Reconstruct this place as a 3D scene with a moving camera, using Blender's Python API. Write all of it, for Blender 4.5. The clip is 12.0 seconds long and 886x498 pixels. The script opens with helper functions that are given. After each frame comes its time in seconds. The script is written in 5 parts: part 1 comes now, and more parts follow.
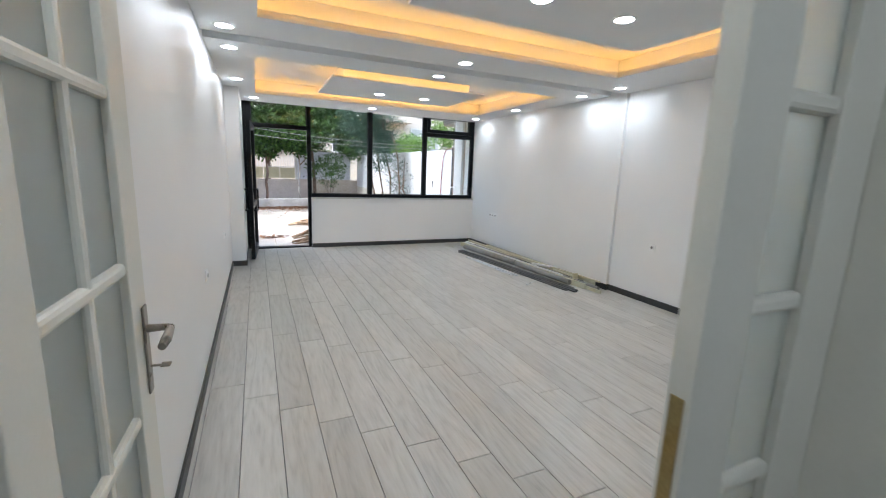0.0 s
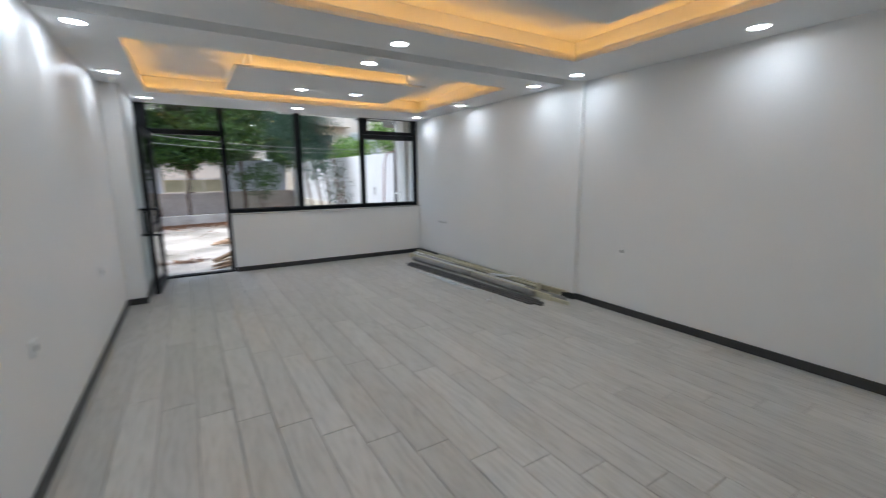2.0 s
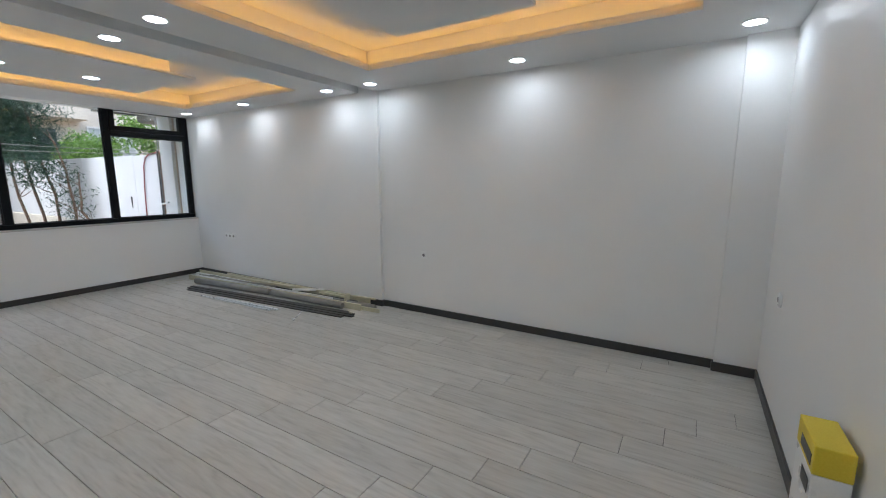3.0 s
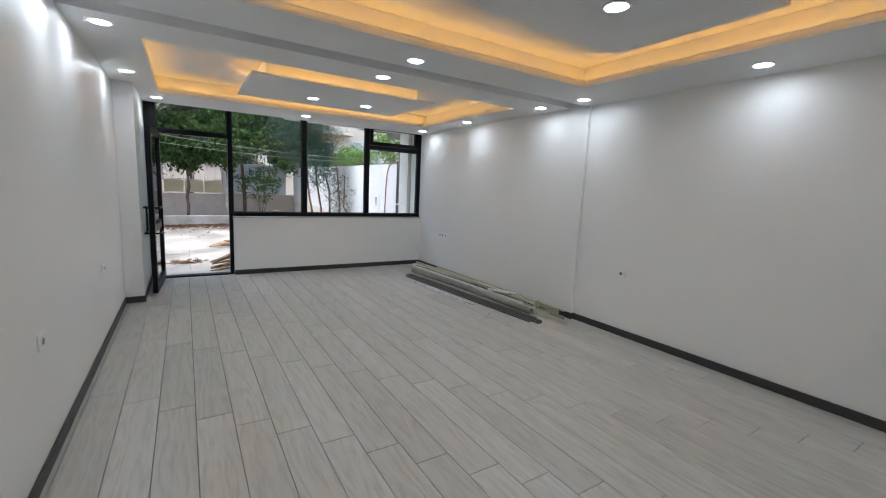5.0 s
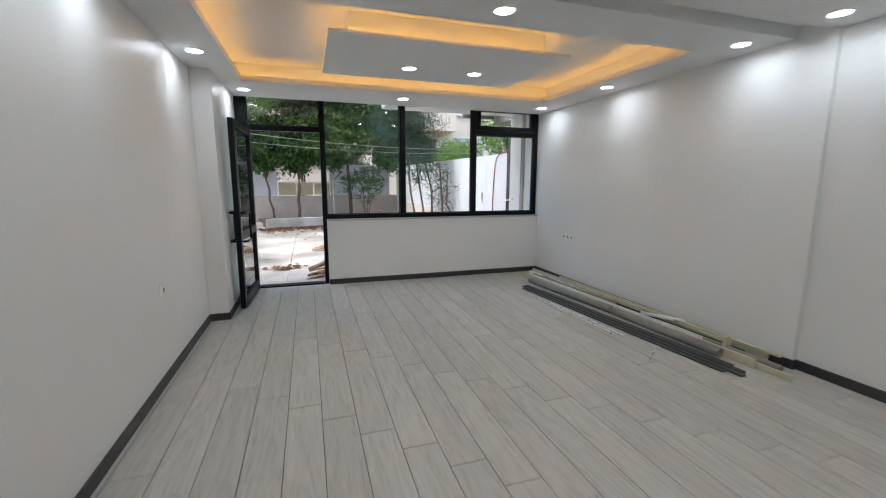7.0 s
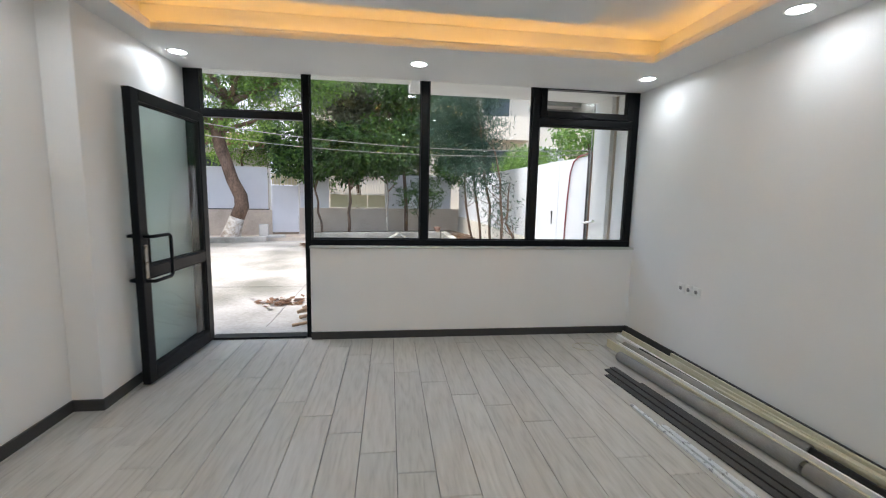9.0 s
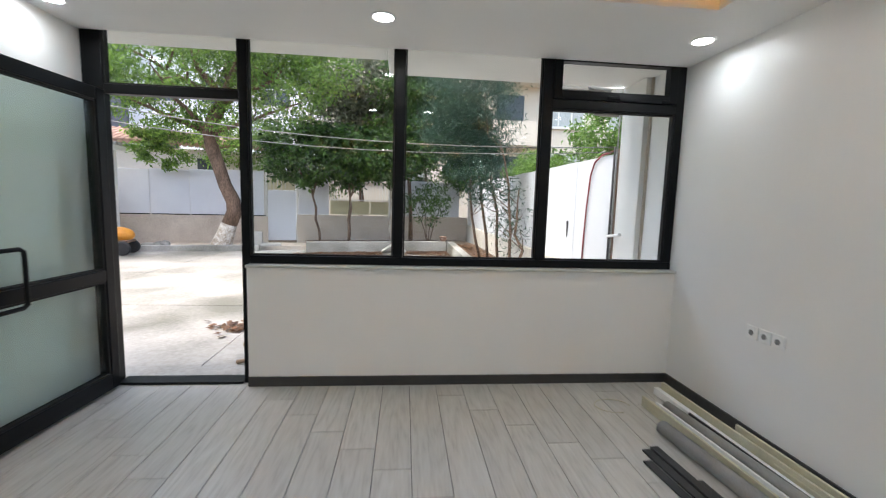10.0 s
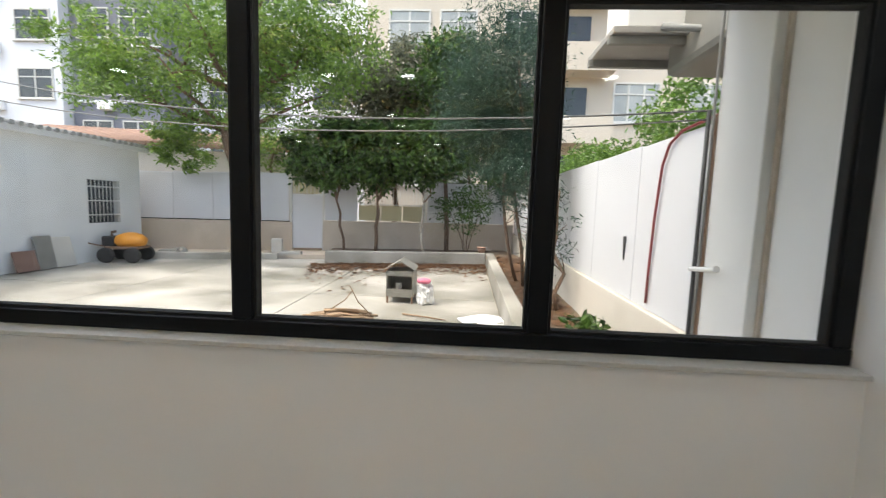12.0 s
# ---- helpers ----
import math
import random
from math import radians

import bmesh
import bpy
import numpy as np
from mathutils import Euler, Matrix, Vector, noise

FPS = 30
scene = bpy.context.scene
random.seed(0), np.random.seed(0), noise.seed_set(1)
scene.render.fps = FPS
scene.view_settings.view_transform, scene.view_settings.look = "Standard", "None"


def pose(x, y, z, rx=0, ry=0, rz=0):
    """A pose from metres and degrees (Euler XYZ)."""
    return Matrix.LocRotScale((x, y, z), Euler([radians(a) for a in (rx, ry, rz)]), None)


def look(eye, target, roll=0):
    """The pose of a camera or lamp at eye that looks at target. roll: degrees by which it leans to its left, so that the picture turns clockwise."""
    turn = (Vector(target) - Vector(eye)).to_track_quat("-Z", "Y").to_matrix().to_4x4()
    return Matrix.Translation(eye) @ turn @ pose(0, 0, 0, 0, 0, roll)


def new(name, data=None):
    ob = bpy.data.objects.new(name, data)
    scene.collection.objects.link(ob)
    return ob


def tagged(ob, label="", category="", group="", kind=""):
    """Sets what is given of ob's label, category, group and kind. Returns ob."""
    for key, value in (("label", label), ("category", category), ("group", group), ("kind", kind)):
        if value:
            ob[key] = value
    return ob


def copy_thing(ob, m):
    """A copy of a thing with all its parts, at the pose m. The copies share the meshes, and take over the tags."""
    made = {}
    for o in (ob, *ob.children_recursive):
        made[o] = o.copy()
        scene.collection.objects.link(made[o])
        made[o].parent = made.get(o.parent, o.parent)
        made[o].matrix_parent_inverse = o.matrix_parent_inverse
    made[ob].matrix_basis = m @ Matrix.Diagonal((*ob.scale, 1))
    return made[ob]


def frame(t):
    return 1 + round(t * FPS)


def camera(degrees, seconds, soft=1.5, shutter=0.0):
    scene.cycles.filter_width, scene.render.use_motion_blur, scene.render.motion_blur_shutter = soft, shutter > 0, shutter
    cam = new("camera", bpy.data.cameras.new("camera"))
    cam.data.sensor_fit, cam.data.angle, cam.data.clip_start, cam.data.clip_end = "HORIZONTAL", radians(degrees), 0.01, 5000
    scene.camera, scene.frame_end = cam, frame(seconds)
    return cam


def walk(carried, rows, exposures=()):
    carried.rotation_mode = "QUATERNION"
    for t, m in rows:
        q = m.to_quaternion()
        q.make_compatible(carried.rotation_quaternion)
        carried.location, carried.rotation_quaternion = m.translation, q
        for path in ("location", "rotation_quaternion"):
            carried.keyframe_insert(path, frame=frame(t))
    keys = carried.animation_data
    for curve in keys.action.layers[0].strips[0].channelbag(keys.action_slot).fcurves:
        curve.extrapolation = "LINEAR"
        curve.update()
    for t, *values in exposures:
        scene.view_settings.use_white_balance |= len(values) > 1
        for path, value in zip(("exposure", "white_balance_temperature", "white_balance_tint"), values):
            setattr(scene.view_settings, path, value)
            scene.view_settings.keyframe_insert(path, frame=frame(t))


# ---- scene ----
cam = camera(93.9, 12.0, soft=1.1, shutter=0.4)
PATH = [
    (0, (0.05, 0.04, 1.465), (0.859, 1.832, 1.1), 2.2),
    (0.5, (0.105, 0.226, 1.479), (0.793, 2.07, 1.125), 1.9),
    (1, (0.18, 0.37, 1.483), (0.757, 2.256, 1.127), 0.9),
    (1.5, (0.29, 0.56, 1.485), (0.882, 2.44, 1.137), 0.2),
    (2, (0.41, 0.72, 1.482), (1.433, 2.4, 1.135), -0.4),
    (2.5, (0.51, 0.84, 1.492), (2.063, 2.053, 1.155), -0.7),
    (2.7, (0.5, 0.875, 1.49), (2.2, 1.882, 1.165), -0.4),
    (4.3, (0.362, 0.759, 1.51), (1.698, 2.222, 1.241), 2.86),
    (4.5, (0.349, 0.733, 1.501), (1.563, 2.299, 1.232), 3),
    (5, (0.316, 0.731, 1.494), (1.367, 2.408, 1.208), 2.64),
    (5.5, (0.311, 0.894, 1.482), (1.317, 2.596, 1.175), 1.27),
    (6, (0.359, 1.151, 1.46), (1.275, 2.897, 1.125), 0.27),
    (6.5, (0.542, 1.518, 1.443), (1.288, 3.344, 1.11), -0.13),
    (7, (0.708, 1.962, 1.435), (1.318, 3.84, 1.119), 0.2),
    (7.5, (0.895, 2.432, 1.452), (1.435, 4.333, 1.145), 0.57),
    (7.7, (1.026, 2.602, 1.447), (1.512, 4.519, 1.153), 0.73),
    (9.3, (1.825, 4.15, 1.424), (2.055, 6.12, 1.17), 1.3),
    (9.5, (1.906, 4.336, 1.42), (2.12, 6.308, 1.165), 1.4),
    (10, (2.09, 4.82, 1.408), (2.278, 6.8, 1.19), 1.7),
    (10.5, (2.325, 5.27, 1.42), (2.43, 7.256, 1.216), 1.8),
    (11, (2.511, 5.712, 1.44), (2.6, 7.697, 1.216), 2),
    (11.5, (2.71, 6.15, 1.435), (2.769, 8.139, 1.22), 1.6),
    (12, (2.886, 6.486, 1.44), (2.774, 8.474, 1.236), 1.9),
]
EXPOSURES = [(0, 2.6, 6050, 10), (0.5, 2.32, 6000, 10), (1.0, 2.15, 5950, 10), (2.5, 2.0, 6000, 10), (4.5, 2.03, 6050, 10), (7.5, 2.06, 6250, 10), (9.5, 2.25, 6450, 10), (11, 2.08, 6750, 10), (12, 1.97, 7000, 10)]
walk(cam, [(t, look(eye, target, roll)) for t, eye, target, roll in PATH], EXPOSURES)

# ---------------------------------------------------------------- world and large lights
SUN_EL, SUN_AZ = 66.0, 250.0
world = bpy.data.worlds.new("overcast_sky")
scene.world = world
world.use_nodes = True
wn = world.node_tree
sky = wn.nodes.new("ShaderNodeTexSky")
sky.sky_type, sky.sun_disc = "NISHITA", False
sky.sun_elevation, sky.sun_rotation = radians(SUN_EL), radians(SUN_AZ)
sky.air_density, sky.dust_density, sky.ozone_density = 1.0, 3.5, 0.6
wn.nodes["Background"].inputs["Strength"].default_value = 0.15
wn.links.new(sky.outputs["Color"], wn.nodes["Background"].inputs["Color"])
sun = new("sun", bpy.data.lights.new("sun", "SUN"))
sun.data.energy, sun.data.angle, sun.data.color = 1.0, radians(60), (1.0, 0.97, 0.92)
az, el = radians(SUN_AZ), radians(SUN_EL)
sun.matrix_basis = look((0, 0, 0), (-math.sin(az) * math.cos(el), -math.cos(az) * math.cos(el), -math.sin(el)))
DOWNLIGHT_WATTS, LED_GLOW = 0.37, 2.15

# ---------------------------------------------------------------- materials


def nodes_of(name):
    m = bpy.data.materials.new(name)
    m.use_nodes = True
    t = m.node_tree
    return m, t, t.nodes["Principled BSDF"]


def surface(name, dark, light, rough=0.6, scale=6.0, fine=60.0, bump=0.1, metal=0.0, stretch=(1, 1, 1), blotch=0.5, spec=0.5, vary="object", rough_var=0.15, lo=0.33, hi=0.67):
    """A surface whose colour wanders between two tones, with grain and fine relief."""
    m, t, p = nodes_of(name)
    co = t.nodes.new("ShaderNodeTexCoord")
    mp = t.nodes.new("ShaderNodeMapping")
    mp.inputs["Scale"].default_value = stretch
    t.links.new(co.outputs["Object"], mp.inputs["Vector"])
    if vary == "object":
        info = t.nodes.new("ShaderNodeObjectInfo")
        sc = t.nodes.new("ShaderNodeVectorMath")
        sc.operation = "SCALE"
        sc.inputs[0].default_value = (37.0, 51.0, 23.0)
        t.links.new(info.outputs["Random"], sc.inputs["Scale"])
        t.links.new(sc.outputs["Vector"], mp.inputs["Location"])
    big, small = t.nodes.new("ShaderNodeTexNoise"), t.nodes.new("ShaderNodeTexNoise")
    big.inputs["Scale"].default_value, small.inputs["Scale"].default_value = scale, fine
    big.inputs["Detail"].default_value = small.inputs["Detail"].default_value = 6
    for n in (big, small):
        t.links.new(mp.outputs["Vector"], n.inputs["Vector"])
    mixn = t.nodes.new("ShaderNodeMix")
    mixn.inputs[0].default_value = 1 - blotch
    t.links.new(big.outputs["Fac"], mixn.inputs[2])
    t.links.new(small.outputs["Fac"], mixn.inputs[3])
    ramp = t.nodes.new("ShaderNodeValToRGB")
    ramp.color_ramp.elements[0].position, ramp.color_ramp.elements[1].position = lo, hi
    ramp.color_ramp.elements[0].color, ramp.color_ramp.elements[1].color = (*dark, 1), (*light, 1)
    t.links.new(mixn.outputs[0], ramp.inputs["Fac"])
    t.links.new(ramp.outputs["Color"], p.inputs["Base Color"])
    rr = t.nodes.new("ShaderNodeMapRange")
    rr.inputs["To Min"].default_value, rr.inputs["To Max"].default_value = max(0.02, rough - rough_var), min(1, rough + rough_var)
    t.links.new(big.outputs["Fac"], rr.inputs["Value"])
    t.links.new(rr.outputs["Result"], p.inputs["Roughness"])
    b = t.nodes.new("ShaderNodeBump")
    b.inputs["Strength"].default_value, b.inputs["Distance"].default_value = bump, 0.01
    t.links.new(small.outputs["Fac"], b.inputs["Height"])
    t.links.new(b.outputs["Normal"], p.inputs["Normal"])
    p.inputs["Metallic"].default_value = metal
    p.inputs["Specular IOR Level"].default_value = spec
    return m


def leaf_material(name, dark, light):
    """Leaves, each with a tone of its own, that let some light through."""
    m, t, p = nodes_of(name)
    g = t.nodes.new("ShaderNodeNewGeometry")
    ramp = t.nodes.new("ShaderNodeValToRGB")
    ramp.color_ramp.elements[0].color, ramp.color_ramp.elements[1].color = (*dark, 1), (*light, 1)
    t.links.new(g.outputs["Random Per Island"], ramp.inputs["Fac"])
    t.links.new(ramp.outputs["Color"], p.inputs["Base Color"])
    p.inputs["Roughness"].default_value = 0.45
    tr = t.nodes.new("ShaderNodeBsdfTranslucent")
    t.links.new(ramp.outputs["Color"], tr.inputs["Color"])
    mx = t.nodes.new("ShaderNodeMixShader")
    mx.inputs["Fac"].default_value = 0.4
    t.links.new(p.outputs["BSDF"], mx.inputs[1])
    t.links.new(tr.outputs["BSDF"], mx.inputs[2])
    t.links.new(mx.outputs["Shader"], t.nodes["Material Output"].inputs["Surface"])
    return m


def glass_material(name, tint, frost=0.0):
    m, t, p = nodes_of(name)
    if frost:
        p.inputs["Base Color"].default_value = (*tint, 1)
        p.inputs["Transmission Weight"].default_value, p.inputs["Roughness"].default_value = 0.85, frost
        n = t.nodes.new("ShaderNodeTexNoise")
        n.inputs["Scale"].default_value = 140
        b = t.nodes.new("ShaderNodeBump")
        b.inputs["Strength"].default_value = 0.3
        t.links.new(n.outputs["Fac"], b.inputs["Height"])
        t.links.new(b.outputs["Normal"], p.inputs["Normal"])
        return m
    tr, gl = t.nodes.new("ShaderNodeBsdfTransparent"), t.nodes.new("ShaderNodeBsdfGlossy")
    tr.inputs["Color"].default_value = (*tint, 1)
    gl.inputs["Roughness"].default_value = 0.02
    lw, mx = t.nodes.new("ShaderNodeLayerWeight"), t.nodes.new("ShaderNodeMixShader")
    lw.inputs["Blend"].default_value = 0.5
    pw, ml = t.nodes.new("ShaderNodeMath"), t.nodes.new("ShaderNodeMath")
    pw.operation, ml.operation = "POWER", "MULTIPLY_ADD"
    pw.inputs[1].default_value, ml.inputs[1].default_value, ml.inputs[2].default_value = 4.5, 0.85, 0.018
    t.links.new(lw.outputs["Facing"], pw.inputs[0])
    t.links.new(pw.outputs["Value"], ml.inputs[0])
    t.links.new(ml.outputs["Value"], mx.inputs["Fac"])
    t.links.new(tr.outputs["BSDF"], mx.inputs[1])
    t.links.new(gl.outputs["BSDF"], mx.inputs[2])
    t.links.new(mx.outputs["Shader"], t.nodes["Material Output"].inputs["Surface"])
    return m


def lip_material():
    """Thin white plastic that lets the light behind it through."""
    m, t, p = nodes_of("translucent_white_plastic")
    p.inputs["Base Color"].default_value, p.inputs["Roughness"].default_value = (0.8, 0.79, 0.77, 1), 0.5
    tr, mx = t.nodes.new("ShaderNodeBsdfTranslucent"), t.nodes.new("ShaderNodeMixShader")
    tr.inputs["Color"].default_value, mx.inputs["Fac"].default_value = (0.85, 0.82, 0.76, 1), 0.4
    t.links.new(p.outputs["BSDF"], mx.inputs[1])
    t.links.new(tr.outputs["BSDF"], mx.inputs[2])
    t.links.new(mx.outputs["Shader"], t.nodes["Material Output"].inputs["Surface"])
    return m


def glow(name, colour, strength):
    m, t, p = nodes_of(name)
    p.inputs["Base Color"].default_value = (0.9, 0.9, 0.9, 1)
    p.inputs["Emission Color"].default_value = (*colour, 1)
    p.inputs["Emission Strength"].default_value = strength
    return m


def plank_material():
    """White-washed oak laminate: long grain, cathedral figure, a tone for every plank."""
    m, t, p = nodes_of("whitewashed_oak")
    co, mp, info = t.nodes.new("ShaderNodeTexCoord"), t.nodes.new("ShaderNodeMapping"), t.nodes.new("ShaderNodeObjectInfo")
    sc = t.nodes.new("ShaderNodeVectorMath")
    sc.operation = "SCALE"
    sc.inputs[0].default_value = (13.0, 71.0, 5.0)
    t.links.new(info.outputs["Random"], sc.inputs["Scale"])
    t.links.new(sc.outputs["Vector"], mp.inputs["Location"])
    mp.inputs["Scale"].default_value = (1.0, 0.11, 1.0)
    t.links.new(co.outputs["Object"], mp.inputs["Vector"])
    warp = t.nodes.new("ShaderNodeTexNoise")
    warp.inputs["Scale"].default_value, warp.inputs["Detail"].default_value = 7.0, 2
    grain = t.nodes.new("ShaderNodeTexNoise")
    grain.inputs["Scale"].default_value, grain.inputs["Detail"].default_value = 70.0, 8
    rings = t.nodes.new("ShaderNodeMath")
    rings.operation = "MULTIPLY"
    rings.inputs[1].default_value = 15.0
    frac = t.nodes.new("ShaderNodeMath")
    frac.operation = "PINGPONG"
    frac.inputs[1].default_value = 1.0
    for n in (warp, grain):
        t.links.new(mp.outputs["Vector"], n.inputs["Vector"])
    t.links.new(warp.outputs["Fac"], rings.inputs[0])
    t.links.new(rings.outputs["Value"], frac.inputs[0])
    mx = t.nodes.new("ShaderNodeMix")
    mx.inputs[0].default_value = 0.72
    t.links.new(frac.outputs["Value"], mx.inputs[2])
    t.links.new(grain.outputs["Fac"], mx.inputs[3])
    ramp = t.nodes.new("ShaderNodeValToRGB")
    e = ramp.color_ramp.elements
    e[0].position, e[0].color = 0.2, (0.41, 0.393, 0.36, 1)
    e[1].position, e[1].color = 0.8, (0.585, 0.567, 0.53, 1)
    mid = e.new(0.45)
    mid.color = (0.51, 0.49, 0.452, 1)
    t.links.new(mx.outputs[0], ramp.inputs["Fac"])
    hsv = t.nodes.new("ShaderNodeHueSaturation")
    tone = t.nodes.new("ShaderNodeMapRange")
    tone.inputs["To Min"].default_value, tone.inputs["To Max"].default_value = 0.92, 1.06
    t.links.new(info.outputs["Random"], tone.inputs["Value"])
    t.links.new(tone.outputs["Result"], hsv.inputs["Value"])
    t.links.new(ramp.outputs["Color"], hsv.inputs["Color"])
    t.links.new(hsv.outputs["Color"], p.inputs["Base Color"])
    p.inputs["Roughness"].default_value = 0.3
    b = t.nodes.new("ShaderNodeBump")
    b.inputs["Strength"].default_value, b.inputs["Distance"].default_value = 0.12, 0.004
    t.links.new(mx.outputs[0], b.inputs["Height"])
    t.links.new(b.outputs["Normal"], p.inputs["Normal"])
    return m


WALL = surface("white_emulsion", (0.84, 0.835, 0.825), (0.88, 0.875, 0.865), 0.42, 1.3, 220, 0.06, blotch=0.7)
CEIL = surface("white_ceiling_paint", (0.78, 0.78, 0.775), (0.83, 0.83, 0.825), 0.7, 1.5, 200, 0.04, blotch=0.7)
SKIRT = surface("dark_grey_laminate", (0.032, 0.031, 0.030), (0.055, 0.053, 0.052), 0.4, 4, 90, 0.08, stretch=(1, 1, 6))
BLACK = surface("anthracite_aluminium", (0.003, 0.0035, 0.0045), (0.006, 0.007, 0.0085), 0.38, 8, 300, 0.03, spec=0.2)
GASKET = surface("black_rubber", (0.008, 0.008, 0.008), (0.015, 0.015, 0.015), 0.8, 20, 200, 0.05)
CREAM = surface("cream_gloss_paint", (0.74, 0.72, 0.645), (0.77, 0.75, 0.68), 0.32, 3, 120, 0.05, blotch=0.5, rough_var=0.05)
FROST = glass_material("frosted_glass", (0.86, 0.9, 0.87), 0.35)
PANE = glass_material("clear_glass", (0.93, 0.95, 0.94))
HAZEPANE = glass_material("door_glass", (0.86, 0.92, 0.9))
NICKEL = surface("brushed_nickel", (0.26, 0.235, 0.2), (0.42, 0.385, 0.34), 0.3, 20, 300, 0.05, metal=1.0)
BRASS = surface("worn_brass", (0.35, 0.25, 0.1), (0.55, 0.42, 0.2), 0.35, 20, 200, 0.1, metal=1.0)
# pale bluish base and low metallic: reflected window light put into the colour
STEEL = surface("galvanised_steel", (0.66, 0.69, 0.71), (0.82, 0.85, 0.87), 0.3, 30, 200, 0.02, metal=0.35)
PLASTIC = surface("white_plastic", (0.87, 0.87, 0.86), (0.92, 0.92, 0.91), 0.3, 10, 200, 0.02)
SOCKET_DARK = surface("grey_socket_well", (0.16, 0.16, 0.16), (0.24, 0.24, 0.24), 0.5, 20, 200, 0.02)
OAK = plank_material()
LIP = lip_material()
SUBFLOOR = surface("dark_underlay", (0.05, 0.05, 0.05), (0.09, 0.09, 0.085), 0.9, 10, 100, 0.1)
LED = glow("amber_led", (1.0, 0.49, 0.10), LED_GLOW)
DIFFUSER = glow("cool_white_diffuser", (0.93, 0.97, 1.0), 6.0)
CREAMBAR = surface("ivory_plastic_trunking", (0.52, 0.48, 0.34), (0.70, 0.66, 0.5), 0.4, 6, 150, 0.05)
GREYPIPE = surface("grey_pvc", (0.22, 0.21, 0.195), (0.34, 0.325, 0.30), 0.4, 8, 150, 0.05)
DARKBAR = surface("dark_brown_laminate", (0.022, 0.02, 0.019), (0.045, 0.042, 0.04), 0.4, 6, 120, 0.08)
YELLOW = surface("yellow_card", (0.72, 0.55, 0.03), (0.8, 0.64, 0.06), 0.5, 8, 150, 0.03)
CONCRETE = surface("worn_concrete", (0.15, 0.145, 0.12), (0.44, 0.42, 0.385), 0.55, 0.8, 26, 0.25, rough_var=0.35, blotch=0.8, lo=0.36, hi=0.64, vary="place")
EARTH = surface("dry_earth", (0.09, 0.065, 0.045), (0.2, 0.15, 0.11), 0.95, 4, 60, 0.5)
RENDERED = surface("cream_render", (0.5, 0.46, 0.4), (0.66, 0.62, 0.55), 0.85, 2.2, 50, 0.25)
PLINTH = surface("stained_plinth_render", (0.42, 0.345, 0.275), (0.66, 0.575, 0.475), 0.9, 2.0, 40, 0.35)
WHITESHEET = surface("white_painted_sheet", (0.60, 0.61, 0.64), (0.70, 0.71, 0.74), 0.45, 1.5, 60, 0.08)
WHITEOUT = surface("white_outdoor_paint", (0.68, 0.67, 0.64), (0.82, 0.815, 0.795), 0.8, 1.4, 60, 0.08)
IRON = surface("white_painted_iron", (0.55, 0.54, 0.5), (0.7, 0.69, 0.65), 0.5, 10, 100, 0.1)
OLIVE = surface("pale_yellow_paint", (0.5, 0.45, 0.28), (0.62, 0.56, 0.36), 0.6, 5, 80, 0.1)
DARKGLASS = surface("dark_window_glass", (0.03, 0.035, 0.04), (0.07, 0.08, 0.09), 0.08, 2, 40, 0.0)
PALEGLASS = surface("curtained_window", (0.3, 0.32, 0.31), (0.48, 0.5, 0.48), 0.15, 2, 40, 0.0)
BEIGE = surface("beige_facade", (0.56, 0.49, 0.4), (0.68, 0.61, 0.51), 0.85, 0.6, 20, 0.15)
BLUEWHITE = surface("white_facade", (0.68, 0.7, 0.74), (0.78, 0.8, 0.83), 0.8, 0.6, 20, 0.1)
SLATE = surface("slate_grey_facade", (0.13, 0.14, 0.17), (0.2, 0.21, 0.25), 0.8, 0.6, 20, 0.1)
TILE = surface("terracotta_tile", (0.2, 0.115, 0.085), (0.36, 0.23, 0.17), 0.85, 5, 60, 0.3)
TIN = surface("weathered_tin", (0.3, 0.29, 0.27), (0.5, 0.49, 0.46), 0.5, 6, 80, 0.15, metal=0.3)
RUST = surface("rusty_iron", (0.14, 0.075, 0.045), (0.3, 0.2, 0.14), 0.85, 10, 90, 0.3)
BARK = surface("grey_brown_bark", (0.045, 0.027, 0.017), (0.24, 0.155, 0.105), 0.9, 6, 45, 0.9, stretch=(1, 1, 0.35))
LIME = surface("limewashed_bark", (0.24, 0.18, 0.13), (0.62, 0.58, 0.5), 0.9, 7, 40, 0.8, lo=0.4, hi=0.6)
TWIG = surface("dry_branch", (0.2, 0.13, 0.08), (0.38, 0.27, 0.18), 0.85, 12, 80, 0.4)
ORANGE = surface("orange_machine_paint", (0.6, 0.22, 0.02), (0.78, 0.33, 0.04), 0.45, 8, 80, 0.1)
TYRE = surface("old_tyre_rubber", (0.02, 0.02, 0.02), (0.045, 0.042, 0.04), 0.8, 12, 90, 0.2)
REDHOSE = surface("dark_red_hose", (0.2, 0.03, 0.035), (0.3, 0.05, 0.055), 0.4, 10, 90, 0.05)
CABLE = surface("pale_cable", (0.16, 0.16, 0.155), (0.26, 0.26, 0.25), 0.5, 10, 90, 0.05)
DARKCABLE = surface("black_cable", (0.03, 0.03, 0.035), (0.05, 0.05, 0.055), 0.5, 10, 90, 0.05)
BAG = surface("white_plastic_bag", (0.66, 0.66, 0.67), (0.8, 0.8, 0.8), 0.35, 12, 60, 0.2)
PINK = surface("pink_print", (0.6, 0.12, 0.2), (0.75, 0.25, 0.35), 0.4, 12, 60, 0.1)
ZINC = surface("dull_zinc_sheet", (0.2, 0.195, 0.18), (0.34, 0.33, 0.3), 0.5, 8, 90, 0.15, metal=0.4)
